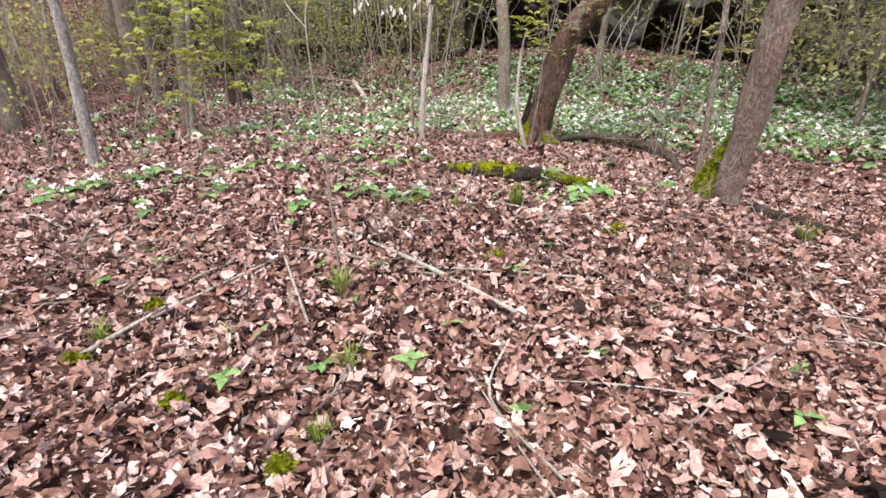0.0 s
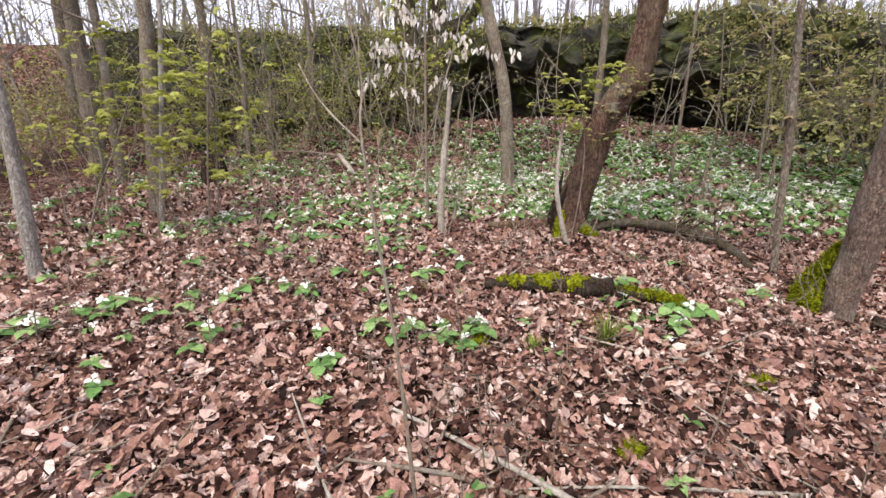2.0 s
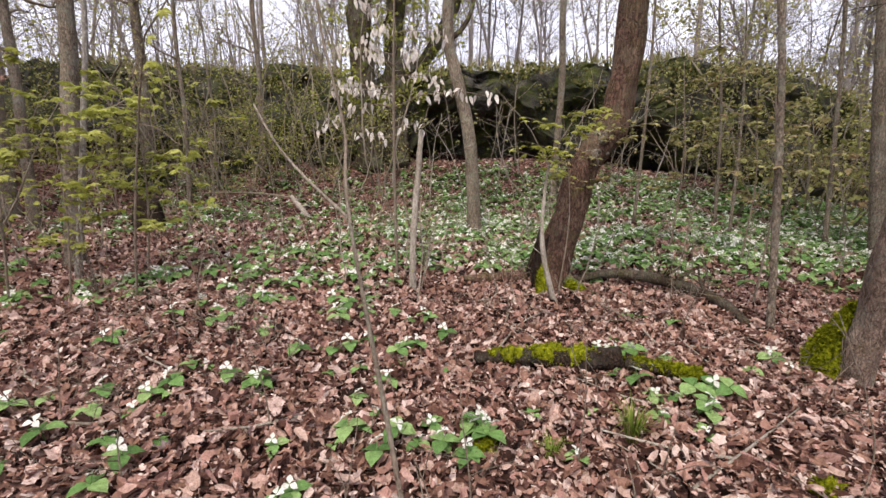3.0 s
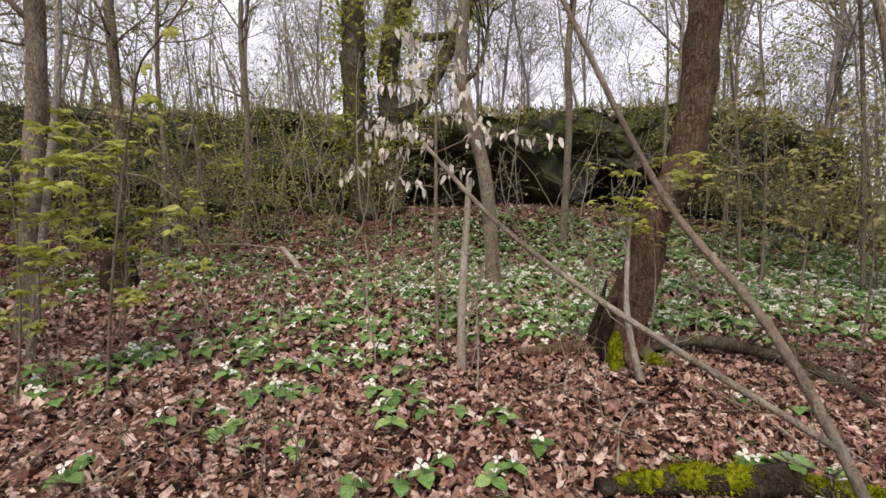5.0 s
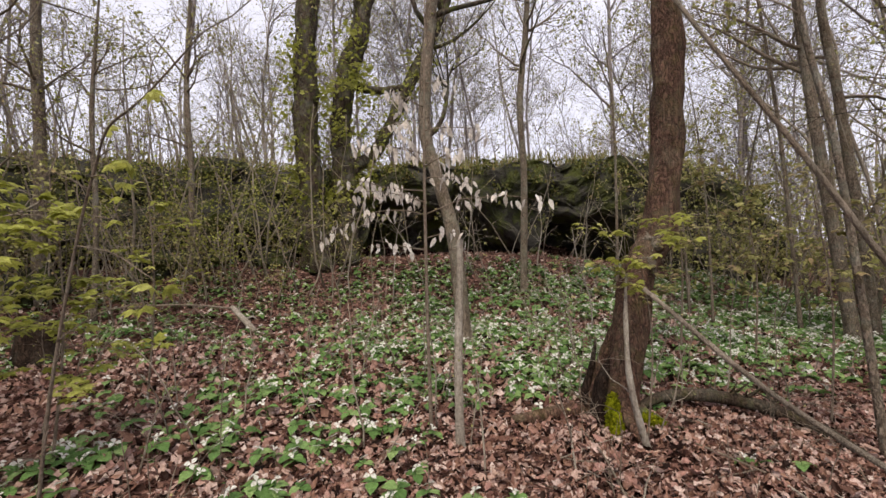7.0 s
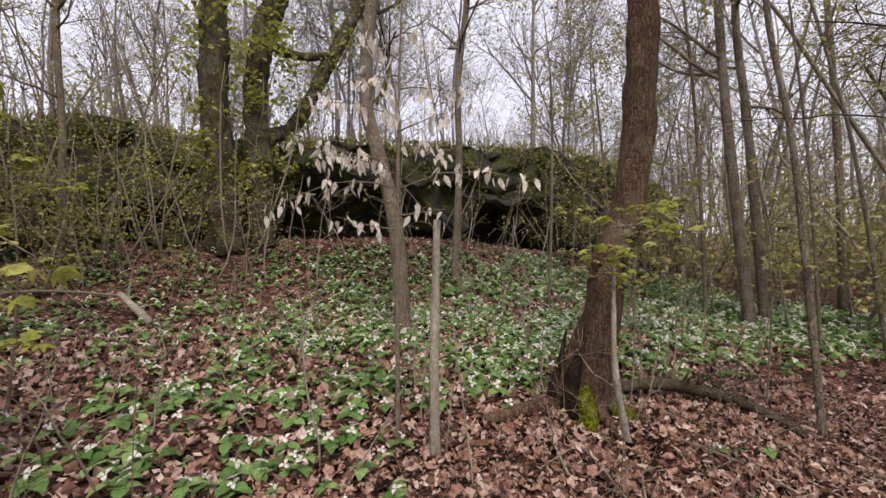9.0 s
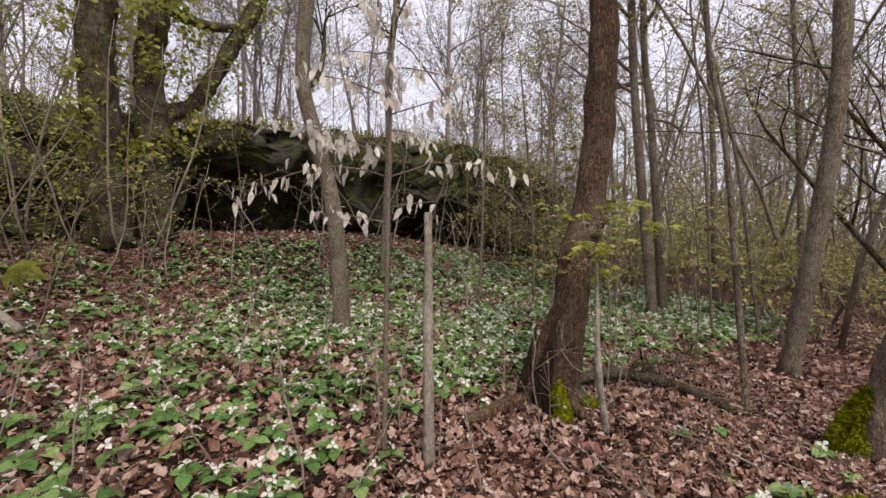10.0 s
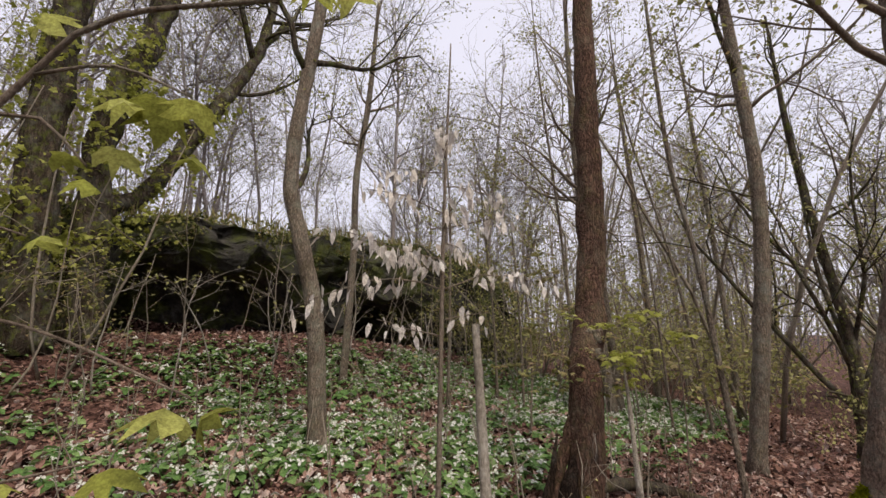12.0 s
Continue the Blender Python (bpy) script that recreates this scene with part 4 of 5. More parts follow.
def trilliums():
    stem, leaf, petal = trillium_shape()
    proto = root("trillium", "white three-petalled trillium with broad green leaves", "flower", "trilliums of the wood floor")
    p = Pile()
    p.add(np.concatenate(stem.v), stem.f)
    piece("stem", p, GREEN, proto)
    for i in range(3):
        q = Pile()
        q.add(leaf.v[i], [tuple(j - 10 * i for j in f) for f in leaf.f[6 * i:6 * i + 6]])
        piece("leaf", q, GREEN, proto)
        q = Pile()
        q.add(petal.v[i], [tuple(j - 7 * i for j in f) for f in petal.f[4 * i:4 * i + 4]])
        piece("petal", q, PETAL, proto)
    spots = [(x, y) for x, y in scatter(42000, -8, 13, 2.6, 15.5) if rng.random() < flower_density(x, y) * 0.8]
    near = sorted((s for s in spots if -4.0 < s[0] < 3.5 and s[1] < 7.6), key=lambda s: (s[0] + 1.5) ** 2 + (s[1] - 4.5) ** 2)[:170]
    taken = set(near)
    for x, y in near:
        s = rng.uniform(0.4, 0.78)
        ob = copy_thing(proto, pose(x, y, bumpy_z(x, y) - 0.05, rng.normal(0, 7), rng.normal(0, 7), rng.uniform(0, 360)))
        ob.scale = (s, s, s)
    for o in (*proto.children_recursive, proto):
        bpy.data.objects.remove(o)
    rest = [s for s in spots if s not in taken]
    pts = np.array([(x, y, bumpy_z(x, y) - 0.06) for x, y in rest])
    m = placed(pts, rng.uniform(0.45, 0.85, len(pts)), 0.25)
    bloom = m[rng.random(len(m)) < 0.66]
    field = root("trillium_field", "dense carpet of white trilliums with green leaves", "flowers", kind="stuff")
    for nm, src, mat, mm in (("stems", stem, GREEN, m), ("leaves", leaf, GREEN, m), ("petals", petal, PETAL, bloom)):
        q = Pile()
        q.spread(np.concatenate(src.v), src.f, mm)
        tagged(piece(nm, q, mat, field), kind="stuff")


trilliums()


# ---- fallen wood, sticks and saplings ----
def stick(name, label, points, radii, mat, seg=8, step=0.06, rough=0.15, twigs=0, category="stick"):
    ob = root(name, label, category, "", tuple(points[0]))
    pile = Pile()
    line = curve(np.array(points) - np.array(points[0]), step)
    tube(pile, line, radii, seg, rough, None, 14)
    piece("stem", pile, mat, ob)
    if twigs:
        tw, tips = Pile(), []
        for _ in range(twigs):
            i = int(rng.uniform(0.2, 0.95) * len(line))
            a = rng.uniform(0, 2 * math.pi)
            grow(tw, tips, line[i], (math.cos(a), math.sin(a), rng.uniform(0, 0.6)), rng.uniform(0.2, 0.5), radii[-1] * 0.6 + 0.002, 1, {1: 3}, 0.03, 0.2)
        tagged(piece("spray", tw, mat, ob), kind="stuff")
    return ob


def lying(pts, lift):
    return [(x, y, bumpy_z(x, y) + lift) for x, y in pts]


# mossy log in two lengths
def mossy_log(name, label, pts, rad, cushions):
    ob = root(name, label, "log", "", tuple(pts[0]))
    o = np.array(pts[0])
    line = curve(np.array(pts) - o, 0.03)
    p = Pile()
    tube(p, line, rad, 16, 0.45, None, 16)
    piece("wood", p, ROT, ob)
    for share, length in cushions:
        i, j = int(share * len(line)), int(min(1.0, share + length) * len(line))
        if j - i < 3:
            continue
        r = np.interp((i + j) / 2 / len(line), np.linspace(0, 1, len(rad)), rad)
        q = Pile()
        tube(q, line[i:j] + np.array((0, -0.01, r * 0.36)), [r * 0.3, r * 0.85, r * 0.6, r * 0.9, r * 0.75, r * 0.9, r * 0.2], 14, 0.7, None, 20)
        fuzz(q, int(4000 * length), 0.016)
        piece("moss", q, MOSS, ob, "green moss cushion")


mossy_log("mossy_log", "short rotten log with bright green moss on top", [at(-0.04, 4.45, 0.06), at(0.4, 4.38, 0.085), at(0.7, 4.32, 0.095), at(0.96, 4.28, 0.09)], [0.045, 0.062, 0.07, 0.076, 0.076], ((0.1, 0.78),))
mossy_log("mossy_branch", "broken mossy branch end half sunk in leaves", [at(1.0, 4.27, 0.08), at(1.22, 4.14, 0.07), at(1.5, 3.98, 0.03)], [0.058, 0.052, 0.035], ((0.02, 0.9),))
stick("dark_limb", "dark rotten limb lying behind the leaning tree", [at(2.85, 3.9, 0.06), at(3.1, 3.66, 0.05), at(3.45, 3.36, 0.03)], [0.06, 0.055, 0.04], ROT, 10, 0.05, 0.3, 0, "branch")

stick("broken_snag", "pale barkless dead sapling broken off at head height", [at(-0.28, 6.06, -0.05), (-0.26, 6.1, 1.2), (-0.14, 6.23, 2.27)], [0.042, 0.036, 0.032, 0.026], DEAD, 10, 0.06, 0.2, 0, "dead tree")
stick("fallen_branch", "long dark curved fallen branch propped at the bent tree", [(1.5, 6.1, 0.62), (1.83, 6.07, 0.7), (2.2, 5.98, 0.69), (2.55, 5.79, 0.63), at(2.72, 5.5, 0.09), at(2.72, 5.2, 0.08), at(2.66, 4.9, 0.05)], [0.04, 0.05, 0.06, 0.062, 0.058, 0.052, 0.035], WET_BARK, 14, 0.06, 0.2, 4, "branch")
stick("root", "reddish exposed root running out from the bent tree", lying(((1.02, 6.21), (0.8, 6.24), (0.55, 6.26), (0.3, 6.26)), 0.07), [0.065, 0.07, 0.06, 0.03], BARK_RED, 10, 0.05, 0.25, 0, "root")
stick("leaning_dead_stem", "pale grey dead stem standing before the bent tree", [at(1.02, 5.45), (0.94, 5.46, 0.85), (0.87, 5.47, 1.23), (0.9, 5.5, 1.72), (0.95, 5.53, 1.95)], [0.03, 0.026, 0.021, 0.017, 0.008], DEAD, 10, 0.06, 0.25, 2, "dead tree")
stick("dead_forked_branch", "pale grey dead branch propped on the slope", [at(-1.95, 11.7, 0.03), at(-2.12, 12.0, 0.2), at(-2.36, 12.36, 0.36)], [0.06, 0.055, 0.042], DEAD, 10, 0.08, 0.25, 2, "branch")
stick("thin_dead_pole", "thin dark dead pole lying across low stems", [at(-2.3, 12.35, 0.33), at(-3.3, 12.85, 0.35), at(-4.7, 13.3, 0.3)], [0.018, 0.022, 0.014], TWIG, 8, 0.12, 0.2, 3, "branch")


def forked_sapling():
    ob = root("forked_sapling", "thin bare grey-brown sapling with a forked pale stem", "sapling", "", at(-0.63, 2.44))
    o = np.array(at(-0.63, 2.44))
    for nm, pts, rad in (("stem", [o - np.array((0, 0, 0.05)), (-0.7, 2.62, 1.0), (-0.81, 2.89, 1.74), (-0.82, 3.13, 2.0), (-0.88, 3.28, 2.3), (-0.92, 3.44, 2.6), (-0.98, 3.64, 3.0), (-1.05, 3.86, 3.45)], [0.009, 0.0072, 0.005, 0.004, 0.003]),
                         ("side_stem", [(-0.81, 2.89, 1.74), (-0.95, 3.08, 1.86), (-1.05, 3.22, 1.97), (-1.13, 3.34, 2.1)], [0.0042, 0.004, 0.0032])):
        pile = Pile()
        tube(pile, curve(np.array(pts, float) - o, 0.05), rad, 8, 0.12, None, 20)
        piece(nm, pile, TWIG if nm == "stem" else BRUSH, ob)


forked_sapling()

# split foot of the bent tree: a dark core, a buttress with a dark slab along it, roots, and moss on the trunk
for nm, pts, rad, mat, hairs in (
        # Solid rotten-wood tube; its near-black colour also carries the hollow's inner shade.
        ("hollow", [at(1.1, 6.06, -0.05), (1.12, 6.06, 0.85), (1.2, 6.04, 1.1), (1.26, 6.03, 1.22)], [0.085, 0.08, 0.06, 0.02], ROT, 0),
        ("buttress", [at(1.1, 6.22, -0.06), at(1.13, 6.2, 0.08), (1.16, 6.2, 0.88), (1.25, 6.14, 1.18), (1.36, 6.08, 1.45)], [0.085, 0.06, 0.052, 0.055, 0.06], BARK_RED, 0),
        # Near-black slab added along the buttress to stand for its dark side.
        ("charred_slab", [at(1.08, 6.25, -0.05), (1.1, 6.25, 0.8), (1.15, 6.21, 1.1), (1.18, 6.18, 1.32)], [0.055, 0.045, 0.035, 0.01], ROT, 0),
        ("root", [at(1.32, 5.86, 0.14), at(1.42, 5.78, 0.07), at(1.53, 5.71, 0.02), at(1.66, 5.64, -0.02)], [0.085, 0.06, 0.045, 0.02], BARK_DARK, 0),
        ("root", [at(1.16, 5.84, 0.16), at(1.12, 5.7, 0.06), at(1.08, 5.55, 0.0)], [0.06, 0.045, 0.02], BARK_RED, 0),
        ("moss", [at(1.03, 5.82, -0.02), at(1.06, 5.86, 0.12), (1.09, 5.9, 0.78), (1.12, 5.92, 0.9)], [0.085, 0.075, 0.06, 0.02], MOSS, 1700),
        ("moss", [at(1.3, 5.8, 0.1), at(1.45, 5.68, 0.05)], [0.05, 0.045, 0.02], MOSS, 700)):
    pile = Pile()
    tube(pile, curve(np.array(pts, float) - BENT_AT, 0.04), rad, 16, 0.5, None, 14)
    if hairs:
        fuzz(pile, hairs, 0.016)
    piece(nm, pile, mat, BENT)

for (bx, by, bz), s in (((1.63, 5.97, 2.0), 0.13), ((1.74, 5.98, 2.2), 0.12), ((1.5, 5.94, 1.72), 0.1), ((1.86, 6.0, 2.42), 0.1), ((1.42, 5.95, 1.5), 0.08), ((1.58, 6.08, 1.92), 0.12)):
    bm = bmesh.new()
    bmesh.ops.create_icosphere(bm, subdivisions=4, radius=s)
    for v in bm.verts:
        v.co *= 0.75 + 0.6 * noise.turbulence(v.co * 11 + Vector((bx, by, bz)), 4, False)
        v.co += Vector((bx, by, bz)) - Vector(BENT_AT)
    me = bpy.data.meshes.new("burl")
    bm.to_mesh(me)
    bm.free()
    me.materials.append(BARK)
    me.polygons.foreach_set("use_smooth", [True] * len(me.polygons))
    ob = new("burl", me)
    ob.parent = BENT

# sprouts of young leaves round the kink
sprig, sprout, tips = Pile(), Pile(), []
for z, x in ((1.75, 1.5), (1.9, 1.58), (2.0, 1.63), (2.1, 1.72), (2.2, 1.8), (2.3, 1.86), (2.45, 1.92), (1.65, 1.48)):
    for _ in range(3):
        a = rng.uniform(0, 2 * math.pi)
        tw = wander(np.array((x, 6.02, z)) - BENT_AT, (math.cos(a), math.sin(a), 0.2), rng.uniform(0.25, 0.5), 0.15, 0.0, 4)
        tube(sprig, tw, [0.005, 0.002], 4)
        tips.extend(tw[2:])
sprout.spread(*leaf_maple(0.5), placed(np.array(tips)[rng.integers(0, len(tips), 210)] + rng.normal(0, 0.04, (210, 3)) * np.array((1, 1, 0.3)), rng.uniform(0.035, 0.075, 210), 0.25))
tagged(piece("spray", sprig, TWIG, BENT), kind="stuff")
tagged(piece("foliage", sprout, OLIVE, BENT, "small olive leaves sprouting from the trunk"), kind="stuff")

# thick moss cushion on the foot of the leaning tree
lean_at = np.array(at(2.66, 4.03))
for pts, rad, hairs in (([at(2.52, 4.15, -0.04), at(2.53, 4.14, 0.12), at(2.56, 4.11, 0.3), at(2.58, 4.05, 0.48), at(2.58, 4.0, 0.62)], [0.085, 0.105, 0.085, 0.06, 0.02], 5000), ([at(2.64, 4.16, -0.04), at(2.65, 4.14, 0.14), at(2.65, 4.1, 0.3)], [0.08, 0.08, 0.02], 1800)):
    pile = Pile()
    tube(pile, curve(np.array(pts, float) - lean_at, 0.025), rad, 18, 0.45, None, 16)
    fuzz(pile, hairs, 0.022)
    piece("moss", pile, MOSS, LEANER, "bright green moss cushion")

# thick bough from one old tree towards the leaning one
pile = Pile()
tube(pile, curve(np.array([(0.55, 15.7, 7.35), (1.1, 15.75, 7.15), (1.8, 15.85, 7.2), (2.5, 16.0, 7.45)]) - np.array(at(0.35, 15.2)), 0.1), [0.15, 0.12, 0.11, 0.09], 12, 0.25, None, 8)
piece("bough", pile, BARK_DARK, OLD)

# pale thin saplings that fork in front of the caves
for x, y, h, way in ((0.9, 12.6, 2.3, 0.25), (1.9, 13.2, 2.0, -0.2), (2.6, 12.4, 2.2, 0.1), (3.1, 12.9, 1.9, -0.3), (4.6, 12.3, 1.9, 0.2), (5.6, 11.8, 2.0, -0.15), (6.4, 11.6, 1.7, 0.3), (0.1, 13.4, 2.2, -0.2), (3.4, 8.9, 1.9, 0.15), (7.4, 11.4, 1.8, 0.1)):
    ob = root("bare_sapling", "thin pale forked sapling with a few tiny leaves", "sapling", "saplings before the caves", at(x, y))
    pile, tw, tips, lv = Pile(), Pile(), [], Pile()
    line = wander((0, 0, -0.05), (way, 0, 1), h, 0.09, 0.04, 8)
    tube(pile, line, [0.017, 0.012, 0.004], 8, 0.1)
    piece("stem", pile, PALE_TWIG, ob)
    for side in (-1, 1, -1, 1, 1):
        i = int(rng.integers(3, 8))
        grow(tw, tips, line[i], (side * rng.uniform(0.5, 1.0), rng.normal(0, 0.4), rng.uniform(0.3, 0.9)), h * rng.uniform(0.2, 0.38), 0.006, 1, {1: 3}, 0.03, 0.16)
    tagged(piece("spray", tw, PALE_TWIG, ob), kind="stuff")
    lv.spread(*leaf_simple(0.3, 0.6), placed(np.array(tips)[rng.integers(0, len(tips), 26)], rng.uniform(0.05, 0.09, 26), 0.5))
    tagged(piece("foliage", lv, BUDS, ob), kind="stuff")

# rotten stump
stump = root("stump", "dark rotten broken tree stump with a hole", "stump", "", at(-4.9, 11.25))
lp = Pile()
tube(lp, np.array([(0, 0, -0.1), (0.0, 0, 0.15), (0.03, 0, 0.4), (0.05, 0, 0.62), (0.06, 0, 0.66)]), [0.32, 0.28, 0.26, 0.2, 0.05], 18, 0.5, (0.4, 5, 0.15, 0), 4)
piece("stump", lp, ROT, stump)

# low sticks in the leaves
for k in range(120):
    x, y, a, ln = rng.uniform(-4, 4.5), rng.uniform(0.7, 6.2), rng.uniform(0, math.pi), rng.uniform(0.3, 1.3)
    pts = [(x + ln * s * math.cos(a) + rng.normal(0, 0.03), y + ln * s * math.sin(a) + rng.normal(0, 0.03)) for s in (-0.5, 0, 0.5)]
    stick("twig", "dry brown twig lying on fallen leaves", lying(pts, 0.05), [(0.009, 0.008, 0.004), (0.005, 0.004, 0.002), (0.006, 0.005, 0.003)][k % 3], DEAD if k % 2 else TWIG, 5, 0.15, 0.2)
stick("fallen_stick", "long pinkish dry stick lying on the leaves", lying(((-0.75, 3.0), (-0.35, 2.73), (0.0, 2.45), (0.4, 2.08)), 0.06), [0.009, 0.013, 0.016, 0.014], DEAD, 8, 0.08, 0.2)
stick("fallen_stick", "thin crooked brown stick lying on the leaves", lying(((-0.95, 2.7), (-0.5, 2.62), (-0.05, 2.46), (0.3, 2.6)), 0.055), [0.008, 0.011, 0.01, 0.006], TWIG, 7, 0.08, 0.25)
stick("fallen_stick", "long thin dry stick lying on the leaves", lying(((0.35, 1.9), (0.2, 1.5), (0.45, 1.1)), 0.06), [0.006, 0.007, 0.006], DEAD, 7, 0.08, 0.25)
stick("fallen_stick", "pale dry stick lying on the leaves", lying(((-1.75, 1.75), (-1.5, 2.2)), 0.05), [0.014, 0.01], DEAD, 8, 0.1, 0.2)


for wx, wy, wh in ((0.55, 2.55, 0.75), (1.45, 2.3, 0.8), (0.2, 3.4, 0.7), (-0.35, 3.3, 0.55), (-1.3, 3.9, 0.6), (-0.9, 3.3, 0.5), (1.7, 3.2, 0.9), (2.2, 2.4, 1.0), (-2.2, 5.2, 0.9), (-1.7, 4.8, 0.7), (0.4, 5.1, 0.55), (-2.0, 6.3, 1.1), (-3.0, 5.9, 1.0), (0.2, 4.9, 0.5), *[(float(rng.uniform(-3.2, 3.0)), float(rng.uniform(2.2, 6.4)), float(rng.uniform(0.25, 0.8))) for _ in range(30)]):
    z0 = bumpy_z(wx, wy)
    line = wander((wx, wy, z0 - 0.03), (rng.normal(0, 0.1), rng.normal(0, 0.1), 1), wh, 0.06, 0.04, 7)
    stick("seedling_stem", "thin dark bare seedling standing in the leaves", line, [0.0045, 0.0038, 0.0018], TWIG, 5, 0.08, 0.1, 3, "seedling")


def green_seedling(x, y, k, size):
    ob = root("green_seedling", "small fresh green seedling in the leaf litter", "plant", "green seedlings", at(x, y))
    for i in range(k):
        q = Pile()
        a = 2 * math.pi * i / k + rng.uniform(-0.4, 0.4)
        v, f = leaf_simple(0.2, 0.55)
        m = np.array(pose(0, 0, 0.05 + 0.01 * i, rng.uniform(5, 35), rng.normal(0, 8), math.degrees(a)) @ Matrix.Scale(size * rng.uniform(0.7, 1.2), 4))[:3]
        q.spread(v, f, [m])
        piece("leaf", q, GREEN, ob)


for k in range(34):
    green_seedling(rng.uniform(-2.5, 2.6), rng.uniform(1.0, 4.6), int(rng.integers(2, 5)), rng.uniform(0.05, 0.09))


# small moss pads in the litter
for x, y, s in ((-1.6, 2.15, 0.045), (-1.75, 1.75, 0.045), (-0.2, 3.6, 0.05), (-1.15, 1.5, 0.045), (0.35, 2.7, 0.04), (1.3, 3.1, 0.05), (-0.6, 1.2, 0.045)):
    pad = root("moss_pad", "small yellow-green moss pad among fallen leaves", "moss", "moss pads", at(x, y))
    pile = Pile()
    tube(pile, np.array([(-s, 0, 0.01), (-s * 0.4, s * 0.2, 0.035), (s * 0.4, 0, 0.04), (s, -s * 0.2, 0.01)]), [s * 0.3, s * 0.7, s * 0.65, s * 0.25], 12, 0.5, None, 25)
    fuzz(pile, 500, 0.02)
    piece("cushion", pile, MOSS, pad)


# ---- grass tufts ----
def grass(x, y, k=70, h=0.22):
    ob = root("grass_tuft", "fresh green grass tuft with dry old blades", "grass", "", at(x, y))
    pile = Pile()
    for _ in range(k):
        a, ln = rng.uniform(0, 2 * math.pi), h * rng.uniform(0.6, 1.3)
        out = rng.uniform(0.1, 0.75) * ln
        d = np.array((math.cos(a), math.sin(a), 0))
        s = np.array((-d[1], d[0], 0)) * 0.0035
        b = d * rng.uniform(0, 0.03)
        mid, tip = b + d * out * 0.4 + np.array((0, 0, ln * 0.65)), b + d * out + np.array((0, 0, ln * rng.uniform(0.5, 0.95)))
        pile.add([b - s, b + s, mid + s * 0.8, mid - s * 0.8, tip], [(0, 1, 2, 3), (3, 2, 4)])
    tagged(piece("foliage", pile, BLADE, ob), kind="stuff")


for gx, gy, gk, gh in ((0.62, 3.6, 110, 0.22), (-0.6, 2.3, 80, 0.18), (-0.45, 1.75, 60, 0.15), (-1.75, 1.9, 50, 0.12), (-1.1, 1.95, 40, 0.1), (-0.5, 1.35, 50, 0.12), (2.9, 3.3, 60, 0.2), (0.1, 3.5, 50, 0.12)):
    grass(gx, gy, gk, gh)


# ---- leafy saplings ----
def leafy_sapling(name, label, line, radius, mat, tiers, per, size, droop, shape, flat=0.25, reach=0.5, bark_mat=TWIG):
    """tiers: shares of height at which leafy side twigs stand out."""
    ob = root(name, label, "sapling", "", tuple(line[0]))
    pts = curve(np.array(line, float) - np.array(line[0], float), 0.1)
    stem, lv, spray = Pile(), Pile(), Pile()
    tube(stem, pts, [radius, radius * 0.7, radius * 0.3], 8, 0.06)
    for share in tiers:
        s = pts[int(share * (len(pts) - 1))]
        a = rng.uniform(0, 2 * math.pi)
        tw = wander(s, (math.cos(a), math.sin(a), 0.25), reach * rng.uniform(0.5, 1.2), 0.15, 0.0, 4)
        tube(spray, tw, [radius * 0.4, 0.002], 4)
        t = tw[rng.integers(1, 5, per)] + rng.normal(0, 0.05, (per, 3)) * np.array((1, 1, 0.4))
        lv.spread(*shape, placed(t, rng.uniform(0.7, 1.2, per) * size, flat))
    piece("stem", stem, bark_mat, ob)
    tagged(piece("spray", spray, bark_mat, ob), kind="stuff")
    tagged(piece("foliage", lv, mat, ob), kind="stuff")
    return ob


# young beech with its pale papery leaves
def beech():
    ob = root("pale_leaved_sapling", "slender sapling with hanging pale papery leaves", "sapling", "", at(-0.42, 6.35))
    o = np.array(at(-0.42, 6.35))
    stem, lv = Pile(), Pile()
    line = curve(np.array([o, (-0.42, 6.33, 1.8), (-0.4, 6.32, 3.0), (-0.35, 6.3, 4.3)]) - o, 0.1)
    tube(stem, line, [0.018, 0.014, 0.005], 8, 0.06)
    shape = ([(0, 0, 0), (-0.2, 0.12, -0.25), (0.2, 0.12, -0.25), (0, 0.06, -0.3), (-0.15, 0.12, -0.65), (0.15, 0.12, -0.65), (0, 0.04, -0.65), (0.0, 0.1, -1.0)], [(0, 3, 1), (0, 2, 3), (1, 3, 6, 4), (3, 2, 5, 6), (4, 6, 7), (6, 5, 7)])
    for z, a, ln, k in ((2.3, 150, 0.45, 7), (2.4, 330, 0.35, 5), (2.6, 158, 0.95, 22), (2.65, 335, 1.0, 20), (2.7, 190, 0.6, 18), (2.72, 110, 0.5, 12), (2.85, 150, 0.75, 20), (2.9, 20, 0.5, 14), (3.0, 230, 0.5, 16), (3.05, 300, 0.45, 14), (3.15, 160, 0.6, 16), (3.3, 340, 0.5, 14), (3.4, 100, 0.4, 12), (3.55, 200, 0.4, 12), (3.7, 20, 0.35, 8)):
        i = int(np.argmin(abs(line[:, 2] + o[2] - z + 0.15)))
        tw = wander(line[i], (math.cos(radians(a)), math.sin(radians(a)), 0.3), ln, 0.1, -0.03, 6)
        tube(stem, tw, [0.006, 0.002], 4)
        k = int(k * 1.45)
        lv.spread(*shape, placed(tw[rng.integers(2, 7, k)] + rng.normal(0, 0.035, (k, 3)), rng.uniform(0.065, 0.11, k), 0.35))
    piece("stem", stem, TWIG, ob)
    tagged(piece("foliage", lv, PALE_LEAF, ob, "hanging pale cream leaves"), kind="stuff")


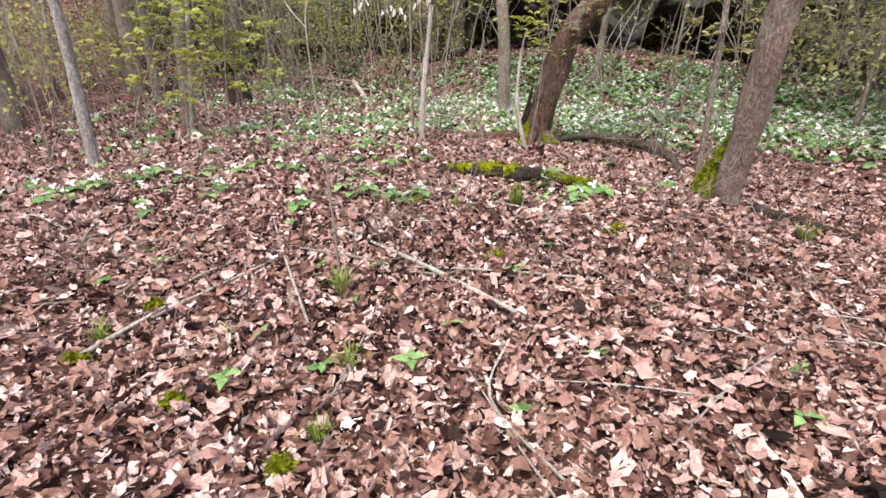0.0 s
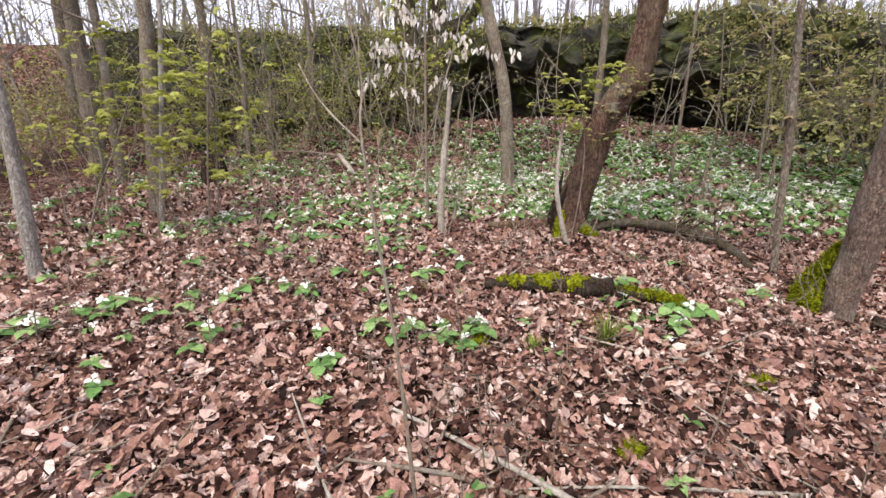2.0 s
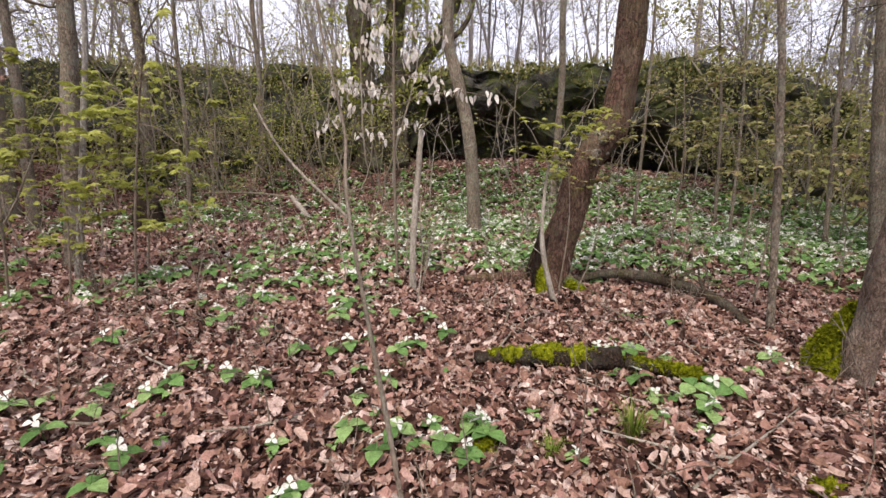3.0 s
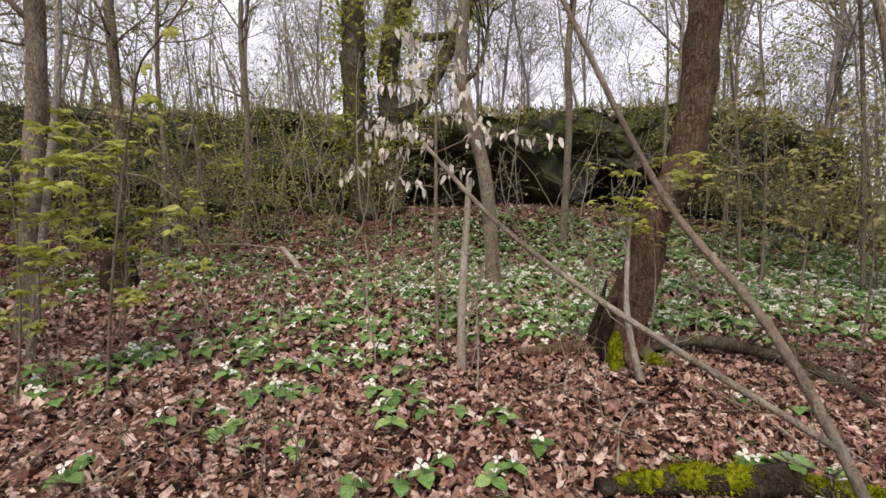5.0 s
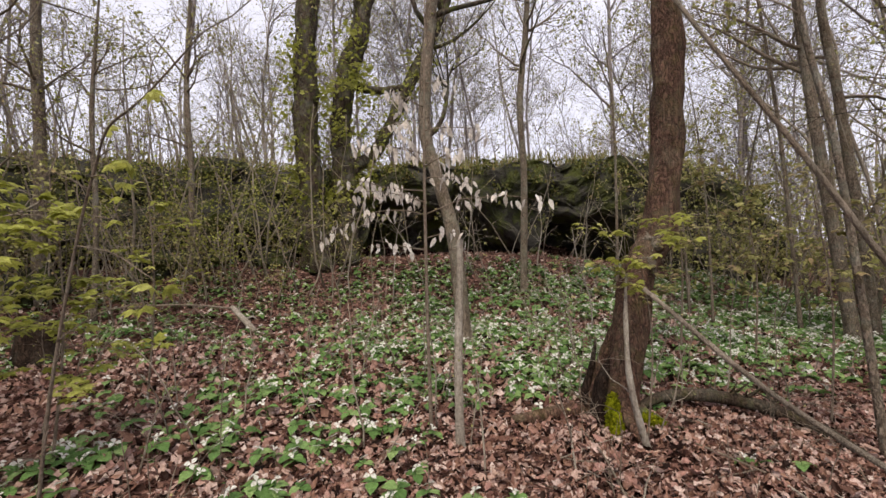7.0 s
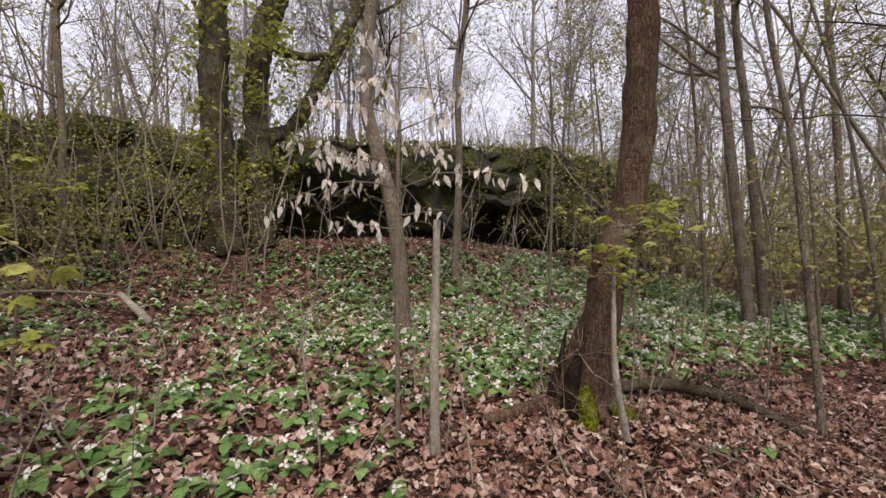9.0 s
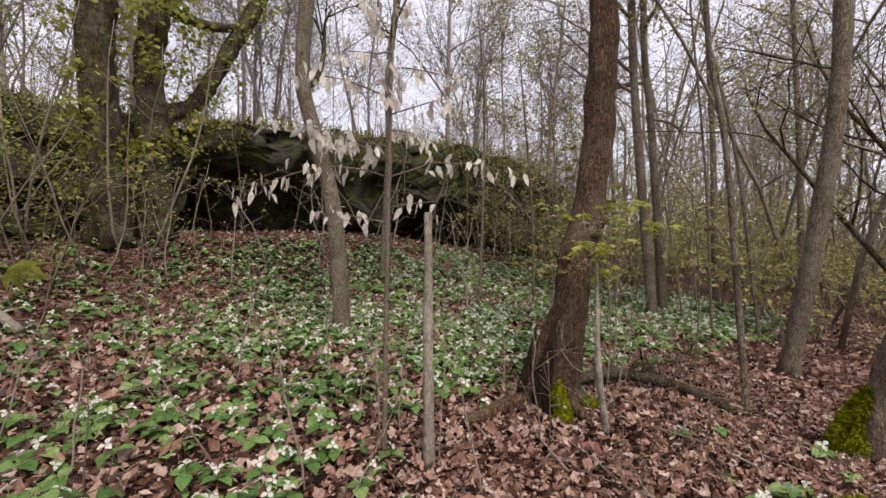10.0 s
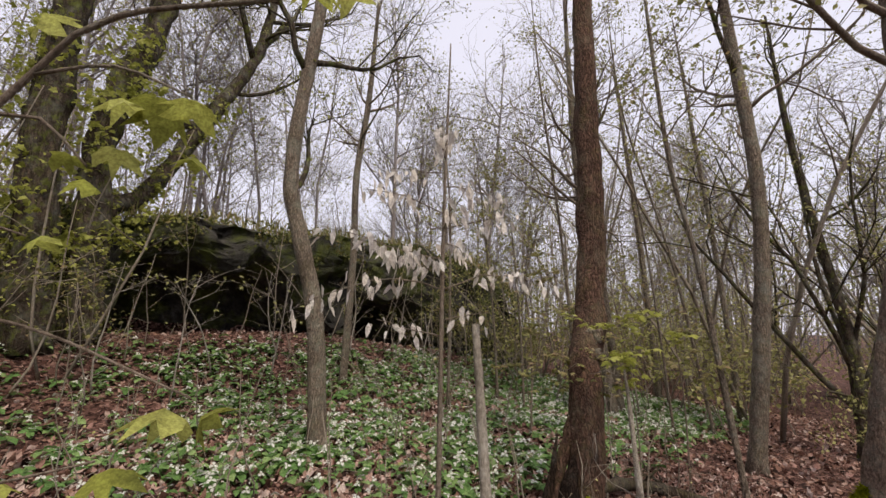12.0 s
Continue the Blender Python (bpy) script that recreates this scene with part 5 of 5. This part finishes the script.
beech()
MAPLE = leaf_maple(0.5)
for nm, x, y, h, r, tiers, per, size, reach, mat in (
        ("maple_sapling", -3.3, 7.3, 2.1, 0.014, (0.3, 0.35, 0.4, 0.45, 0.5, 0.6, 0.65, 0.7, 0.8, 0.85, 0.9, 0.95, 1), 20, 0.11, 0.8, YOUNG),
        ("maple_sapling", -3.8, 6.7, 1.9, 0.012, (0.35, 0.4, 0.5, 0.6, 0.65, 0.7, 0.8, 0.9, 1), 18, 0.11, 0.7, YOUNG),
        ("maple_sapling", -4.7, 7.2, 2.6, 0.014, (0.4, 0.5, 0.6, 0.65, 0.7, 0.8, 0.9, 1), 18, 0.11, 0.8, YOUNG),
        ("maple_sapling", -4.2, 7.6, 2.0, 0.012, (0.5, 0.6, 0.7, 0.75, 0.8, 0.9, 1), 12, 0.1, 0.7, YOUNG),
        ("maple_sapling", -2.9, 8.4, 2.4, 0.014, (0.45, 0.55, 0.6, 0.7, 0.8, 0.9, 1), 10, 0.09, 0.6, YOUNG),
        ("maple_sapling", -5.6, 8.4, 2.6, 0.016, (0.4, 0.5, 0.6, 0.7, 0.8, 0.9, 1), 12, 0.1, 0.8, YOUNG),
        ("maple_sapling", 3.9, 7.6, 2.8, 0.018, (0.4, 0.45, 0.5, 0.6, 0.7, 0.8, 0.85, 0.9, 1), 20, 0.1, 0.7, OLIVE),
        ("maple_sapling", 4.6, 7.0, 2.4, 0.015, (0.4, 0.5, 0.6, 0.7, 0.8, 0.9, 1), 20, 0.1, 0.7, OLIVE),
        ("maple_sapling", 1.05, 5.5, 1.75, 0.008, (0.72, 0.78, 0.84, 0.88, 0.92, 0.96, 1), 14, 0.08, 0.5, YOUNG),
        ("maple_sapling", 3.2, 5.4, 2.3, 0.012, (0.5, 0.6, 0.7, 0.8, 0.9, 1), 10, 0.09, 0.6, OLIVE)):
    z0 = bumpy_z(x, y)
    leafy_sapling(nm, "thin maple sapling with tiers of yellow-green young leaves", [(x, y, z0 - 0.04), (x + 0.1, y, z0 + h * 0.5), (x + 0.05, y + 0.1, z0 + h)], r, mat, tiers, per, size, 0.3, MAPLE, 0.25, reach)


# ---- maple shoots hanging close beside the end of the walk ----
def maple_shoot():
    ob = root("maple_shoot", "young maple with large drooping yellow-green leaves", "sapling", "", at(-3.1, 6.55))
    o = np.array(at(-3.1, 6.55))
    stem = Pile()
    tube(stem, curve(np.array([o - np.array((0, 0, 0.05)), (-2.95, 6.4, 1.4), (-2.75, 6.25, 2.3), (-2.55, 6.0, 2.8), (-2.45, 5.85, 2.95), (-2.2, 5.5, 3.02), (-1.9, 5.3, 3.3)]) - o, 0.08), [0.014, 0.011, 0.008, 0.004], 8, 0.06)
    for p, q in (((-2.55, 6.0, 2.8), (-2.33, 5.72, 2.76)), ((-2.75, 6.25, 2.3), (-2.24, 5.76, 2.08)), ((-2.9, 6.35, 1.7), (-2.34, 5.95, 1.94)), ((-2.6, 6.05, 2.7), (-2.45, 5.92, 2.6)), ((-2.7, 6.2, 2.4), (-2.5, 6.05, 2.44))):
        tube(stem, curve(np.array([p, (np.array(p) + np.array(q)) / 2 + np.array((0, 0, 0.05)), q]) - o, 0.06), [0.005, 0.003], 5)
    piece("stem", stem, TWIG, ob)
    shape = leaf_maple(0.9)
    for (x, y, z), s in (((-2.24, 5.76, 2.05), 0.15), ((-2.2, 5.8, 2.03), 0.11), ((-2.34, 5.96, 1.92), 0.13), ((-2.43, 6.13, 1.88), 0.1), ((-2.36, 5.76, 2.76), 0.13), ((-2.32, 5.72, 2.72), 0.12), ((-2.4, 5.8, 2.74), 0.1), ((-2.43, 5.88, 2.65), 0.1), ((-2.42, 5.92, 2.56), 0.08), ((-2.49, 6.03, 2.43), 0.09), ((-2.34, 5.66, 2.6), 0.08), ((-2.5, 5.95, 2.62), 0.07), ((-2.2, 5.5, 3.05), 0.12), ((-2.12, 5.42, 3.03), 0.1), ((-2.55, 6.1, 2.98), 0.12)):
        q = Pile()
        m = placed([(x - o[0], y - o[1], z - o[2])], [s], 0.3)
        q.spread(*shape, m)
        piece("leaf", q, YOUNG, ob)


maple_shoot()


# ---- fallen leaves that lie uppermost beside the walk ----
def top_leaves():
    shapes = []
    for kind in range(6):
        p = Pile()
        p.add(*leaf_dry(kind + 20))
        shapes.append(p.mesh("fallen_leaf", LITTER, False))
    for k in range(300):
        x, y = rng.uniform(-2.6, 2.2), rng.uniform(0.7, 3.6)
        ob = new("fallen_leaf", shapes[k % 6])
        s = float(rng.uniform(0.06, 0.105))
        ob.matrix_basis = pose(x, y, bumpy_z(x, y) + 0.058, rng.normal(0, 20), rng.normal(0, 20), rng.uniform(0, 360)) @ Matrix.Scale(s, 4)
        ob.parent = GROUND


top_leaves()
